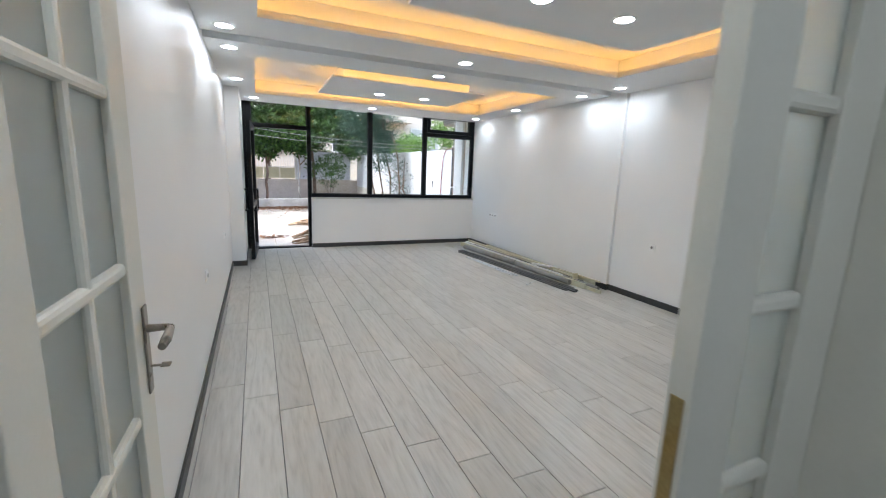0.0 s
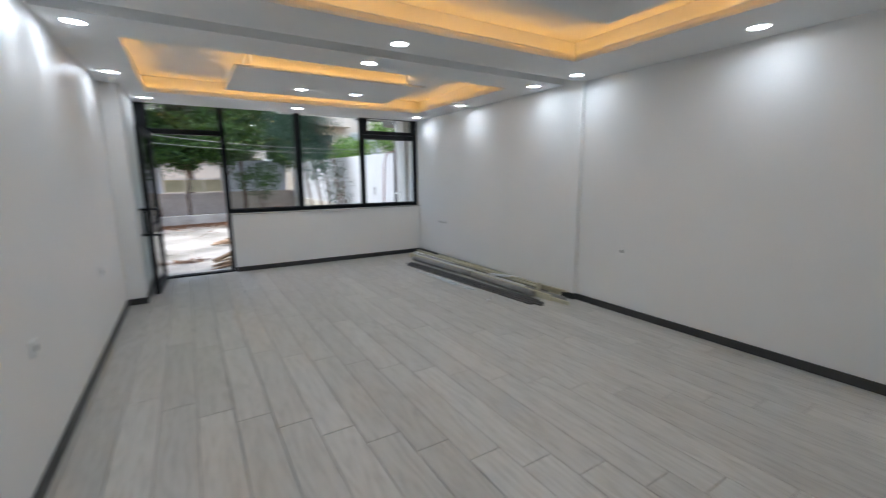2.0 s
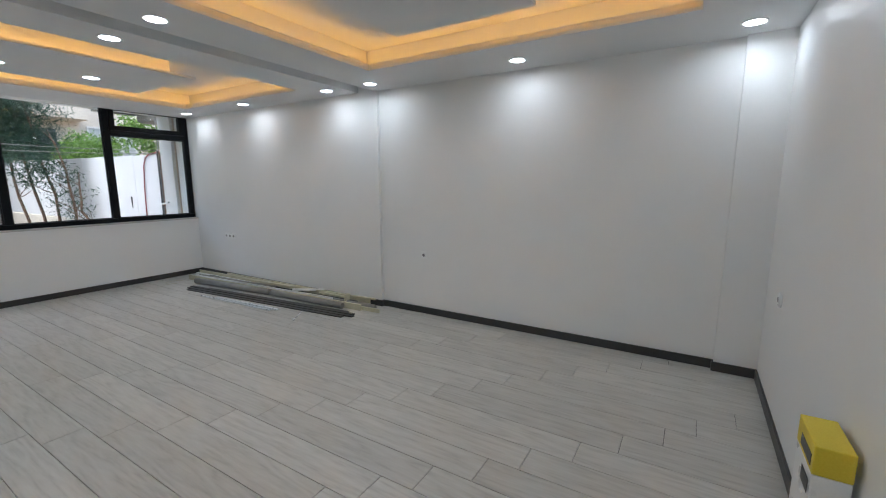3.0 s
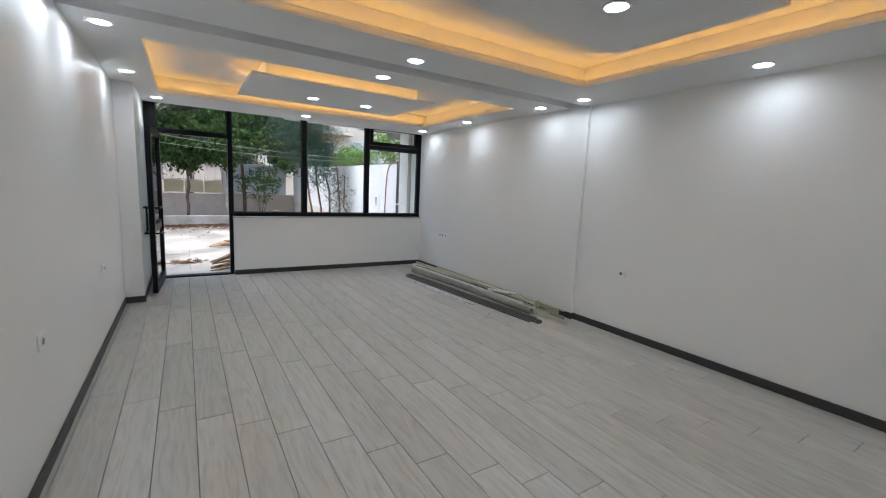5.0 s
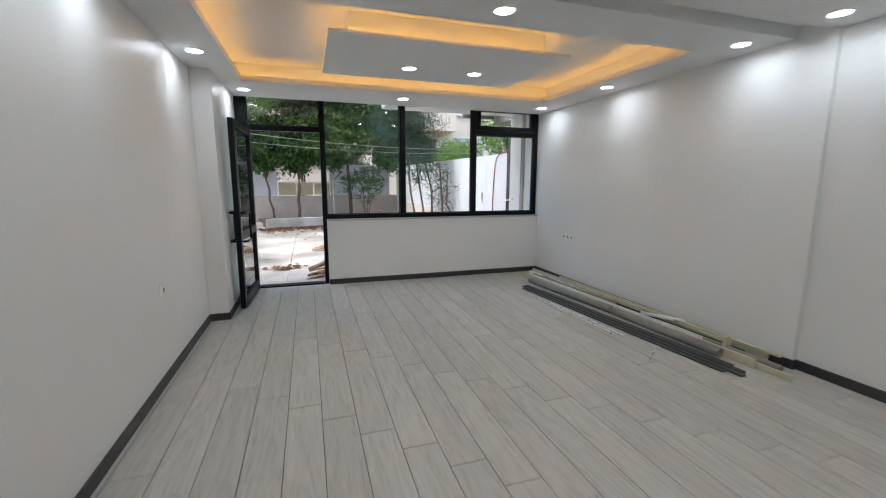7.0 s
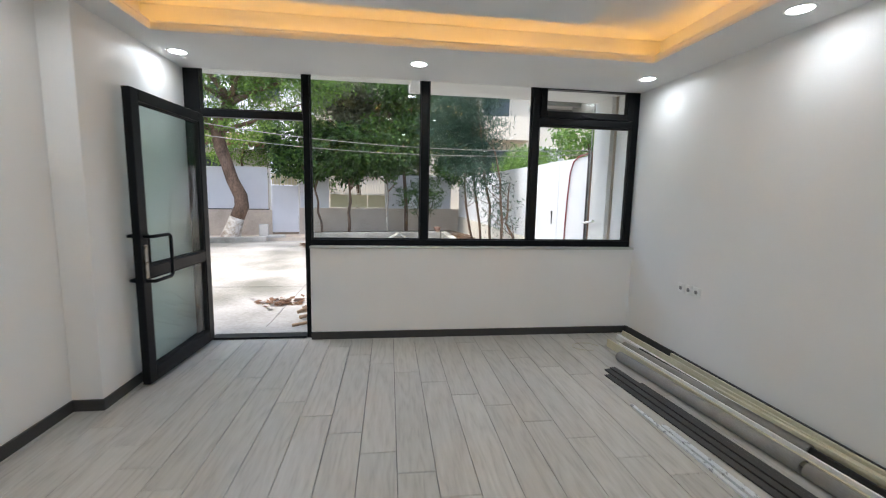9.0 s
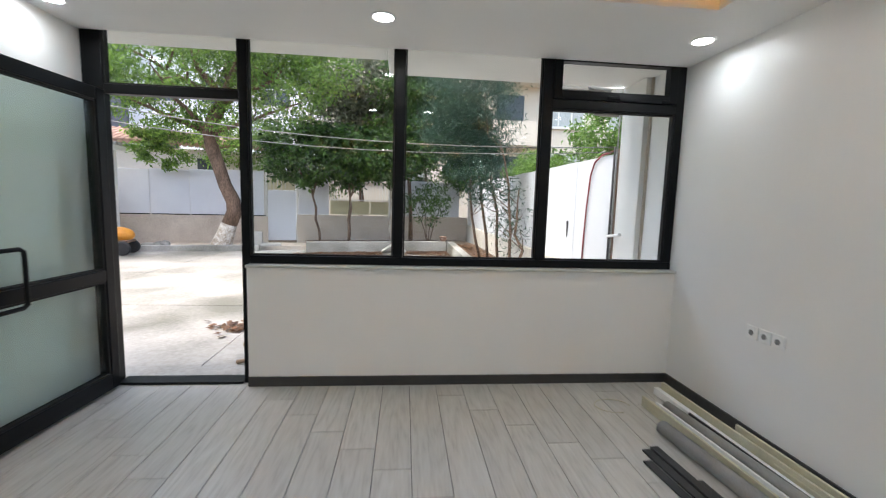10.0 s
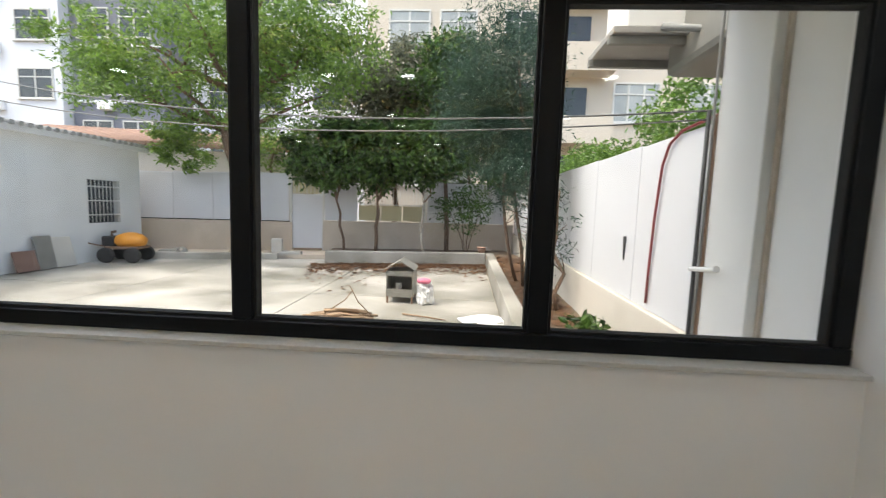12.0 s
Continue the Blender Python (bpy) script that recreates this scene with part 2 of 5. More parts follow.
BROWNTILE = surface("brown_stone_slab", (0.16, 0.09, 0.065), (0.28, 0.17, 0.13), 0.7, 6, 80, 0.15)
LEAF_LIGHT = leaf_material("light_green_leaf", (0.055, 0.115, 0.02), (0.25, 0.40, 0.07))
LEAF_DARK = leaf_material("dark_green_leaf", (0.010, 0.032, 0.007), (0.10, 0.20, 0.035))
LEAF_DULL = leaf_material("dull_grey_green_leaf", (0.03, 0.04, 0.022), (0.22, 0.235, 0.15))
LEAF_BLUE = leaf_material("blue_green_leaf", (0.012, 0.038, 0.025), (0.055, 0.12, 0.075))
LEAF_BRIGHT = leaf_material("bright_green_leaf", (0.05, 0.12, 0.018), (0.2, 0.34, 0.06))
LEAF_DRY = leaf_material("dry_fallen_leaf", (0.08, 0.04, 0.022), (0.24, 0.13, 0.07))

# ---------------------------------------------------------------- building blocks


def box(bm, x0, x1, y0, y1, z0, z1, bevel=0.0, turn=None):
    """A box between two corners; bevel rounds its edges; turn poses it afterwards."""
    m = Matrix.LocRotScale(((x0 + x1) / 2, (y0 + y1) / 2, (z0 + z1) / 2), None, (abs(x1 - x0), abs(y1 - y0), abs(z1 - z0)))
    vs = bmesh.ops.create_cube(bm, size=1.0, matrix=m)["verts"]
    if bevel:
        es = list({e for v in vs for e in v.link_edges})
        out = bmesh.ops.bevel(bm, geom=es, offset=bevel, segments=2, affect="EDGES", profile=0.5)
        vs = list({v for f in out["faces"] for v in f.verts} | {v for v in vs if v.is_valid})
    if turn is not None:
        bmesh.ops.transform(bm, matrix=turn, verts=[v for v in vs if v.is_valid])
    return bm


def tube(bm, pts, radii, n=8):
    """A round, tapered tube along points."""
    if not isinstance(radii, (list, tuple)):
        radii = [radii] * len(pts)
    pts = [Vector(p) for p in pts]
    rings = []
    side = None
    for i, p in enumerate(pts):
        d = (pts[min(i + 1, len(pts) - 1)] - pts[max(i - 1, 0)]).normalized()
        if side is None:
            side = d.orthogonal().normalized()
        side = (side - d * side.dot(d)).normalized()
        up = d.cross(side)
        rings.append([bm.verts.new(p + (side * math.cos(a) + up * math.sin(a)) * radii[i]) for a in [2 * math.pi * k / n for k in range(n)]])
    for a, b in zip(rings, rings[1:]):
        for k in range(n):
            bm.faces.new((a[k], a[(k + 1) % n], b[(k + 1) % n], b[k])).smooth = True
    bm.faces.new(rings[0][::-1])
    bm.faces.new(rings[-1])
    return bm


def disc(bm, c, r, depth, n=24, axis="z"):
    turn = {"z": Matrix(), "x": Matrix.Rotation(radians(90), 4, "Y"), "y": Matrix.Rotation(radians(90), 4, "X")}[axis]
    bmesh.ops.create_cone(bm, cap_ends=True, segments=n, radius1=r, radius2=r, depth=depth, matrix=Matrix.Translation(c) @ turn)
    return bm


def ring(bm, c, r0, r1, z0, z1, n=28):
    cs = [[bm.verts.new((c[0] + r * math.cos(2 * math.pi * k / n), c[1] + r * math.sin(2 * math.pi * k / n), z)) for k in range(n)] for r, z in ((r1, z1), (r1 - 0.004, z0), (r0, z0), (r0, z1))]
    for a, b in zip(cs, cs[1:] + cs[:1]):
        for k in range(n):
            bm.faces.new((a[k], a[(k + 1) % n], b[(k + 1) % n], b[k]))
    bmesh.ops.recalc_face_normals(bm, faces=bm.faces)
    return bm


def nb():
    return bmesh.new()


def mesh_of(name, bm, material):
    me = bpy.data.meshes.new(name)
    bm.to_mesh(me)
    bm.free()
    me.materials.append(material)
    return me


def thing(name, at, label, category, group="", kind=""):
    ob = new(name)
    ob.empty_display_size = 0.1
    ob.matrix_basis = Matrix.Translation(at)
    return tagged(ob, label, category, group, kind)


def part(name, bm, material, parent, label=""):
    """One mesh under a thing, modelled in the world's own place."""
    ob = new(name, mesh_of(name, bm, material))
    ob.parent = parent
    if parent.parent is None:
        ob.matrix_parent_inverse = parent.matrix_basis.inverted()
    return tagged(ob, label)


def solid(name, bm, material, label, category, group="", kind=""):
    return tagged(new(name, mesh_of(name, bm, material)), label, category, group, kind)


def structure(name, bm, material, label, category):
    return solid(name, bm, material, label, category, kind="structure")


# ---------------------------------------------------------------- the room
XL, XN, XF, YN, YW, H, SLAB = -0.32, 4.30, 4.26, 0.36, 7.92, 2.51, 2.725
STEP = 4.03

bm = box(nb(), XL - 0.2, XL, -2.6, 8.15, -0.05, 3.0)
structure("wall_west", bm, WALL, "long smooth white painted wall with two sockets", "wall")
bm = box(nb(), XN, XN + 0.2, -2.6, STEP, -0.05, 3.0)
box(bm, XF, XN + 0.2, STEP, 8.15, -0.05, 3.0)
structure("wall_east", bm, WALL, "long smooth white painted wall with a shallow step", "wall")
bm = box(nb(), 4.25, XN - 0.002, YN, 0.64, 0, H + 0.05)
structure("pier_east", bm, WALL, "shallow white pier in the corner of the room", "pier")
bm = box(nb(), XL + 0.002, -0.135, 6.66, 8.0, 0, 2.75)
structure("pier_west", bm, WALL, "white plastered pier beside the glass door", "pier")
# wall with the double door
bm = box(nb(), XL, -0.30, 0.22, YN, 0, 2.75)
box(bm, 1.03, XN, 0.22, YN, 0, 2.75)
box(bm, -0.30, 1.03, 0.22, YN, 2.09, 2.75)
structure("wall_south", bm, WALL, "white painted wall with the double door opening", "wall")
# lobby behind the double door
bm = box(nb(), XL, XN, -2.7, -2.5, 0, 2.75)
box(bm, 1.6, 1.75, -2.5, 0.22, 0, 2.75)
structure("wall_lobby", bm, WALL, "plain white walls of the lobby", "wall")
bm = box(nb(), XL, XN, -2.5, 0.22, 2.55, 2.75)
structure("ceiling_lobby", bm, CEIL, "plain white ceiling of the lobby", "ceiling")
# parapet under the windows, wall over the openings
bm = box(nb(), 0.95, XF, YW, 8.15, -0.05, 0.905)
structure("wall_north", bm, WALL, "low white parapet wall under the windows", "wall")
bm = box(nb(), XL, XF, 7.97, 8.15, 2.6, 3.0)
structure("wall_north_head", bm, WALL, "white wall above the shopfront", "wall")
bm = box(nb(), 0.945, XF, YW - 0.022, 8.14, 0.905, 0.925, 0.004)
structure("window_sill", bm, surface("sill_marble", (0.5, 0.49, 0.46), (0.62, 0.61, 0.58), 0.4, 5, 60, 0.05), "thin pale stone window sill", "window sill")

# ceiling: soffit rings, lips of the trays, shadow groove and upper slabs
bm = nb()
T1, T2 = (0.10, 3.58, 0.92, 3.55), (0.08, 3.79, 4.77, 7.08)


def soffit(bm, x0, x1, y0, y1, hole):
    a, b, c, d = hole
    for r in ((x0, a, y0, y1), (b, x1, y0, y1), (a, b, y0, c), (a, b, d, y1)):
        box(bm, *r, H, H + 0.02)
    w, top = 0.006, H + 0.06
    for r in ((a - w, a, c - w, d + w), (b, b + w, c - w, d + w), (a, b, c - w, c), (a, b, d, d + w)):
        structure("trim", box(nb(), *r, H + 0.0205, top), LIP, "thin translucent white cove lip lit amber from behind", "cove trim")
    for r in ((a - 0.13, a - 0.12, c - 0.13, d + 0.13), (b + 0.12, b + 0.13, c - 0.13, d + 0.13), (a - 0.12, b + 0.12, c - 0.13, c - 0.12), (a - 0.12, b + 0.12, d + 0.12, d + 0.13)):
        box(bm, *r, H + 0.0205, SLAB - 0.001)
    for r in ((a + 0.0005, a + 0.003, c, d), (b - 0.003, b - 0.0005, c, d), (a + 0.003, b - 0.003, c + 0.0005, c + 0.003), (a + 0.003, b - 0.003, d - 0.003, d - 0.0005)):
        structure("trim", box(nb(), *r, top - 0.008, top), CEIL, "narrow white bead along the cove lip", "cove trim")


soffit(bm, XL, XN, YN, 4.08, T1)
soffit(bm, XL, XF, 4.30, 7.97, T2)
box(bm, XL, XN, 4.08, 4.30, H + 0.09, H + 0.12)
box(bm, XL, XN, 4.065, 4.08, H + 0.0205, H + 0.12)
box(bm, XL, XN, 4.30, 4.315, H + 0.0205, H + 0.12)
box(bm, XL, XN, YN, 8.0, SLAB, SLAB + 0.06)
structure("ceiling", bm, CEIL, "white plasterboard ceiling with two lit recessed trays", "ceiling")


def island(x0, x1, y0, y1):
    t = thing("ceiling_island", ((x0 + x1) / 2, (y0 + y1) / 2, SLAB), "white dropped plasterboard panel lit amber from behind", "ceiling panel", "ceiling panels", "structure")
    part("panel", box(nb(), x0, x1, y0, y1, H, H + 0.022), CEIL, t)
    part("neck", box(nb(), x0 + 0.16, x1 - 0.16, y0 + 0.16, y1 - 0.16, H + 0.022, SLAB), CEIL, t)
    for r in ((x0 + 0.1, x1 - 0.1, y0 + 0.09, y0 + 0.1), (x0 + 0.1, x1 - 0.1, y1 - 0.1, y1 - 0.09), (x0 + 0.09, x0 + 0.1, y0 + 0.1, y1 - 0.1), (x1 - 0.1, x1 - 0.09, y0 + 0.1, y1 - 0.1)):
        part("led_strip", box(nb(), *r, H + 0.023, H + 0.033), LED, t, "glowing amber LED strip")


island(0.98, 3.0, 1.76, 2.78)
island(0.90, 2.93, 5.24, 6.47)
for a, b, c, d in (T1, T2):
    for r in ((a, b, c - 0.07, c - 0.06), (a, b, d + 0.06, d + 0.07), (a - 0.07, a - 0.06, c, d), (b + 0.06, b + 0.07, c, d)):
        solid("led_strip", box(nb(), *r, H + 0.021, H + 0.032), LED, "glowing amber LED strip in the ceiling cove", "LED strip", "cove strips")

# downlights
SPOTS = [(x, y) for y in (0.63, 2.25, 3.88, 4.52, 6.06) for x in (-0.13, 3.98)]
SPOTS += [(1.94, y) for y in (0.63, 3.87, 4.52, 7.46)] + [(0.05, 7.52), (4.0, 7.48)] + [(1.66, 2.3), (2.33, 2.3), (1.68, 6.02), (2.35, 6.02)]
# assumed lamps in the unseen lobby, added to brighten the door leaves
LOBBY_FILL = [(0.6, -1.1), (0.5, -0.35)]
first = thing("downlight", (0, 0, 0), "round white recessed LED downlight, switched on", "ceiling light", "ceiling downlights")
part("trim_ring", ring(nb(), (0, 0), 0.062, 0.078, -0.006, -0.0005), PLASTIC, first)
part("diffuser", disc(nb(), (0, 0, -0.002), 0.0615, 0.003, 28), DIFFUSER, first, "glowing white diffuser")
for i, (x, y) in enumerate(SPOTS + LOBBY_FILL):
    H0 = H if (x, y) in SPOTS else 2.55
    if i == 0:
        first.matrix_basis = Matrix.Translation((x, y, H0))
    else:
        copy_thing(first, Matrix.Translation((x, y, H0)))
    li = bpy.data.lights.new("downlight_beam", "AREA")
    li.shape, li.size, li.energy, li.color, li.spread = "DISK", 0.11, DOWNLIGHT_WATTS, (0.84, 0.94, 1.0), radians(168)
    new("downlight_beam", li).matrix_basis = Matrix.Translation((x, y, H0 - 0.009))

# skirting
SK = 0.075


def skirting(x0, x1, y0, y1):
    structure("baseboard", box(nb(), x0, x1, y0, y1, 0.0, SK, 0.002), SKIRT, "dark grey laminate baseboard", "baseboard")


skirting(XL, XL + 0.014, YN, 6.66)
skirting(XL + 0.014, -0.135, 6.646, 6.66)
skirting(-0.135, -0.123, 6.646, 7.98)
skirting(0.95, XF - 0.014, YW - 0.014, YW)
skirting(XF - 0.014, XF, STEP, YW)
skirting(XF - 0.014, XN, STEP - 0.014, STEP)
skirting(XN - 0.014, XN, 0.654, STEP - 0.014)
skirting(4.236, 4.25, YN, 0.654)
skirting(4.25, XN, 0.64, 0.654)
skirting(1.10, 4.236, YN, YN + 0.014)

# ---------------------------------------------------------------- shopfront
FY0, FY1 = 7.985, 8.055


def framed(bm, x0, x1, z0, z1, w, y0=FY0, y1=FY1, b=0.004):
    box(bm, x0, x0 + w, y0, y1, z0, z1, b)
    box(bm, x1 - w, x1, y0, y1, z0, z1, b)
    box(bm, x0 + w, x1 - w, y0, y1, z0, z0 + w, b)
    box(bm, x0 + w, x1 - w, y0, y1, z1 - w, z1, b)
    return bm


shop = thing("window_1", (2.1, 8.02, 0.925), "anthracite aluminium shopfront with three tall panes", "window", kind="structure")
for x0, x1, z0 in ((-0.134, 0.0, 0.0), (0.895, 0.955, 0.0), (2.005, 2.08, 0.985), (3.12, 3.195, 0.985), (4.19, 4.258, 0.985)):
    part("mullion", box(nb(), x0, x1, FY0, FY1, z0, 2.6, 0.005), BLACK, shop)
part("bottom_rail", box(nb(), 0.955, 4.258, FY0 - 0.004, FY1, 0.926, 0.985, 0.005), BLACK, shop)
part("top_rail", box(nb(), -0.02, 4.258, FY0 + 0.004, FY1, 2.57, 2.6), BLACK, shop)
part("door_transom", box(nb(), 0.0, 0.895, FY0, FY1, 2.10, 2.165, 0.005), BLACK, shop)
part("threshold", box(nb(), 0.0, 0.895, FY0 - 0.03, FY1 + 0.03, 0.001, 0.022, 0.004), BLACK, shop)
for x0, x1, z0, z1 in ((0.0, 0.895, 2.165, 2.57), (0.955, 2.005, 0.985, 2.57), (2.08, 3.12, 0.985, 2.57), (3.195, 4.19, 0.985, 2.155)):
    g = part("bead", framed(nb(), x0 + 0.001, x1 - 0.001, z0 + 0.001, z1 - 0.001, 0.011, 8.0, 8.04, 0), GASKET, shop)
    pn = part("pane", box(nb(), x0 + 0.004, x1 - 0.004, 8.017, 8.023, z0 + 0.004, z1 - 0.004), PANE, shop)
    pn.visible_shadow = False
part("right_transom", box(nb(), 3.195, 4.19, FY0, FY1, 2.155, 2.225, 0.005), BLACK, shop)
sash = part("tilt_sash", framed(nb(), 3.198, 4.187, 2.228, 2.567, 0.065, FY0 - 0.012, FY1 - 0.01), BLACK, shop, "anthracite tilting top sash")
pn = part("pane", box(nb(), 3.26, 4.125, 8.01, 8.016, 2.29, 2.505), PANE, sash)
pn.visible_shadow = False
part("catch", box(nb(), 3.62, 3.72, FY0 - 0.026, FY0 - 0.012, 2.24, 2.262, 0.004), BLACK, sash)
part("hinge", box(nb(), 4.06, 4.12, FY0 - 0.024, FY0 - 0.012, 2.232, 2.25, 0.003), BLACK, sash)

# the door, swung open into the room against the pier
DOORPOSE = pose(-0.012, 7.935, 0, 0, 0, -93.3)
door = thing("door_1", (0.0, 7.98, 0), "open anthracite aluminium glass door with a bow handle", "door", kind="structure")


def dpart(name, bm, mat, parent, label=""):
    bmesh.ops.transform(bm, matrix=DOORPOSE, verts=bm.verts)
    return part(name, bm, mat, parent, label)


DW, DT = 0.97, 0.055
for r in ((0.0, 0.075, 0.02, 2.11), (DW - 0.085, DW, 0.02, 2.11)):
    dpart("stile", box(nb(), r[0], r[1], 0, DT, r[2], r[3], 0.005), BLACK, door)
for z0, z1 in ((0.02, 0.13), (0.80, 0.88), (2.03, 2.11)):
    dpart("rail", box(nb(), 0.075, DW - 0.085, 0.0, DT, z0, z1, 0.005), BLACK, door)
for z0, z1 in ((0.13, 0.80), (0.88, 2.03)):
    dpart("bead", framed(nb(), 0.076, DW - 0.086, z0 + 0.001, z1 - 0.001, 0.013, 0.008, DT - 0.008, 0), GASKET, door)
    pn = dpart("pane", box(nb(), 0.078, DW - 0.088, 0.024, 0.030, z0 + 0.003, z1 - 0.003), HAZEPANE, door)
    pn.visible_shadow = False
for sgn, y in ((1, DT), (-1, 0.0)):
    o = y + sgn * 0.055
    pts = [(DW - 0.045, y, 1.10), (DW - 0.045, o, 1.10), (DW - 0.06, o, 1.10), (DW - 0.24, o, 1.10), (DW - 0.262, o, 1.085), (DW - 0.265, o, 1.05), (DW - 0.265, o, 0.83), (DW - 0.262, o, 0.795), (DW - 0.24, o, 0.78), (DW - 0.06, o, 0.78), (DW - 0.045, o, 0.78), (DW - 0.045, y, 0.78)]
    dpart("handle", tube(nb(), pts, 0.0125, 10), BLACK, door, "black tubular bow handle")
dpart("lock_plate", box(nb(), DW - 0.062, DW - 0.028, DT, DT + 0.008, 0.80, 1.04, 0.003), NICKEL, door, "brushed lock plate")

# sockets
def socket(at, face, label, group, gangs=1):
    """face: +1 for a wall that looks to +x, -1 to -x, 2 to +y."""
    for g in range(gangs):
        t = thing("wall_socket", at, label, "socket", group)
        bmp = box(nb(), 0, 0.012, -0.041, 0.041, -0.041, 0.041, 0.004)
        rim = nb()
        tube(rim, [(0.012, 0, 0), (0.0155, 0, 0)], 0.027, 20)
        well = disc(nb(), (0.0158, 0, 0), 0.017, 0.002, 20, "x")
        pins = nb()
        for s in (-1, 1):
            disc(pins, (0.0172, s * 0.0095, 0), 0.003, 0.002, 8, "x")
        turn = pose(at[0], at[1] - 0.092 * g if face != 2 else at[1], at[2], 0, 0, {1: 0, -1: 180, 2: 90}[face])
        for nm, b, m in (("plate", bmp, PLASTIC), ("rim", rim, PLASTIC), ("well", well, SOCKET_DARK), ("pins", pins, NICKEL)):
            bmesh.ops.transform(b, matrix=turn, verts=b.verts)
            part(nm, b, m, t)


socket((XL, 3.42, 0.66), 1, "white square socket outlet on the white wall", "wall sockets")
socket((XL, 5.32, 0.67), 1, "white square socket outlet on the white wall", "wall sockets")
socket((XN, 3.43, 0.68), -1, "white square socket outlet on the white wall", "wall sockets")
socket((XF, 7.13, 0.67), -1, "one of three white sockets in a row", "wall sockets", 3)
socket((3.70, YN, 0.76), 2, "white square socket outlet beside the corner", "wall sockets")

# ---------------------------------------------------------------- double door in the south wall
fr = thing("door_frame", (0.36, 0.29, 0), "cream gloss painted door frame", "door frame", kind="structure")
part("jamb", box(nb(), -0.30, -0.26, 0.20, 0.62, 0, 2.09, 0.003), CREAM, fr)
part("jamb", box(nb(), 0.972, 1.03, 0.20, 0.435, 0, 2.09, 0.003), CREAM, fr)
part("head", box(nb(), -0.26, 0.972, 0.20, 0.435, 2.05, 2.09, 0.003), CREAM, fr)
part("casing", box(nb(), 1.031, 1.09, 0.361, 0.38, 0, 2.14, 0.004), CREAM, fr)
part("casing", box(nb(), 1.031, 1.09, 0.201, 0.219, 0, 2.14, 0.004), CREAM, fr)


def glazed_leaf(name, label, width, cols, bars, mx, flip=False):
    """A leaf in its own frame: x along the width from the hinge, y the thickness, z up."""
    t = thing(name, (0, 0, 0), label, "door", kind="structure")
    t.matrix_basis = mx
    th, st = 0.04, 0.112

    def lp(nm, b, m, lab="", parent=None):
        bmesh.ops.transform(b, matrix=mx, verts=b.verts)
        return part(nm, b, m, parent or t, lab)

    lp("stile", box(nb(), 0, st, 0, th, 0.008, 2.04, 0.003), CREAM)
    lp("stile", box(nb(), width - st, width, 0, th, 0.008, 2.04, 0.003), CREAM)
    lp("bottom_panel", box(nb(), st, width - st, 0.004, th - 0.004, 0.008, bars[0] - 0.02, 0.003), CREAM)
    lp("top_rail", box(nb(), st, width - st, 0, th, 1.96, 2.04, 0.003), CREAM)
    for z in bars:
        lp("glazing_bar", box(nb(), st, width - st, 0.002, th - 0.002, z - 0.015, z + 0.015, 0.009), CREAM)
    inner = width - 2 * st
    for c in range(1, cols):
        x = st + inner * c / cols
        lp("glazing_bar", box(nb(), x - 0.014, x + 0.014, 0.003, th - 0.003, bars[0], 1.97, 0.009), CREAM)
    lv = list(bars) + [1.965]
    for z0, z1 in zip(lv, lv[1:]):
        for c in range(cols):
            x0, x1 = st + inner * c / cols, st + inner * (c + 1) / cols
            lp("pane", box(nb(), x0, x1, 0.018, 0.022, z0, z1), FROST, "frosted glass pane")
    return t, lp


BARS = (0.48, 0.85, 1.225, 1.60)
leaf_a, lp = glazed_leaf("door_2", "open cream door leaf glazed with frosted panes", 0.615, 2, BARS, pose(-0.235, 0.645, 0, 0, 0, 88.5))
bm = box(nb(), 0.563, 0.597, -0.006, 0.0, 0.885, 1.115, 0.004)
plate = lp("lock_plate", bm, NICKEL, "long brushed nickel lock plate")
lp("lever", tube(nb(), [(0.580, 0, 1.055), (0.580, -0.03, 1.055), (0.580, -0.048, 1.055), (0.573, -0.056, 1.055), (0.555, -0.058, 1.053), (0.515, -0.058, 1.046), (0.480, -0.056, 1.042)], [0.011, 0.009, 0.009, 0.010, 0.010, 0.012, 0.009], 10), NICKEL, "curved nickel lever handle", plate)
bm = tube(nb(), [(0.580, 0, 0.955), (0.580, -0.028, 0.955)], 0.003, 8)
box(bm, 0.567, 0.593, -0.05, -0.028, 0.9535, 0.9565, 0.001)
lp("key", bm, NICKEL, "key in the lock", plate)
leaf_b, lp = glazed_leaf("door_3", "closed narrow cream door leaf with frosted panes", 0.36, 1, (0.66, 0.97, 1.28, 1.585), pose(0.970, 0.43, 0, 0, 0, 180.0))
bm = box(nb(), 0.36, 0.363, 0.009, 0.031, 0.86, 1.15, 0.001)
lp("strike_plate", bm, BRASS, "worn brass strike plate on the edge")
# ---------------------------------------------------------------- left-over trim lying along the east wall


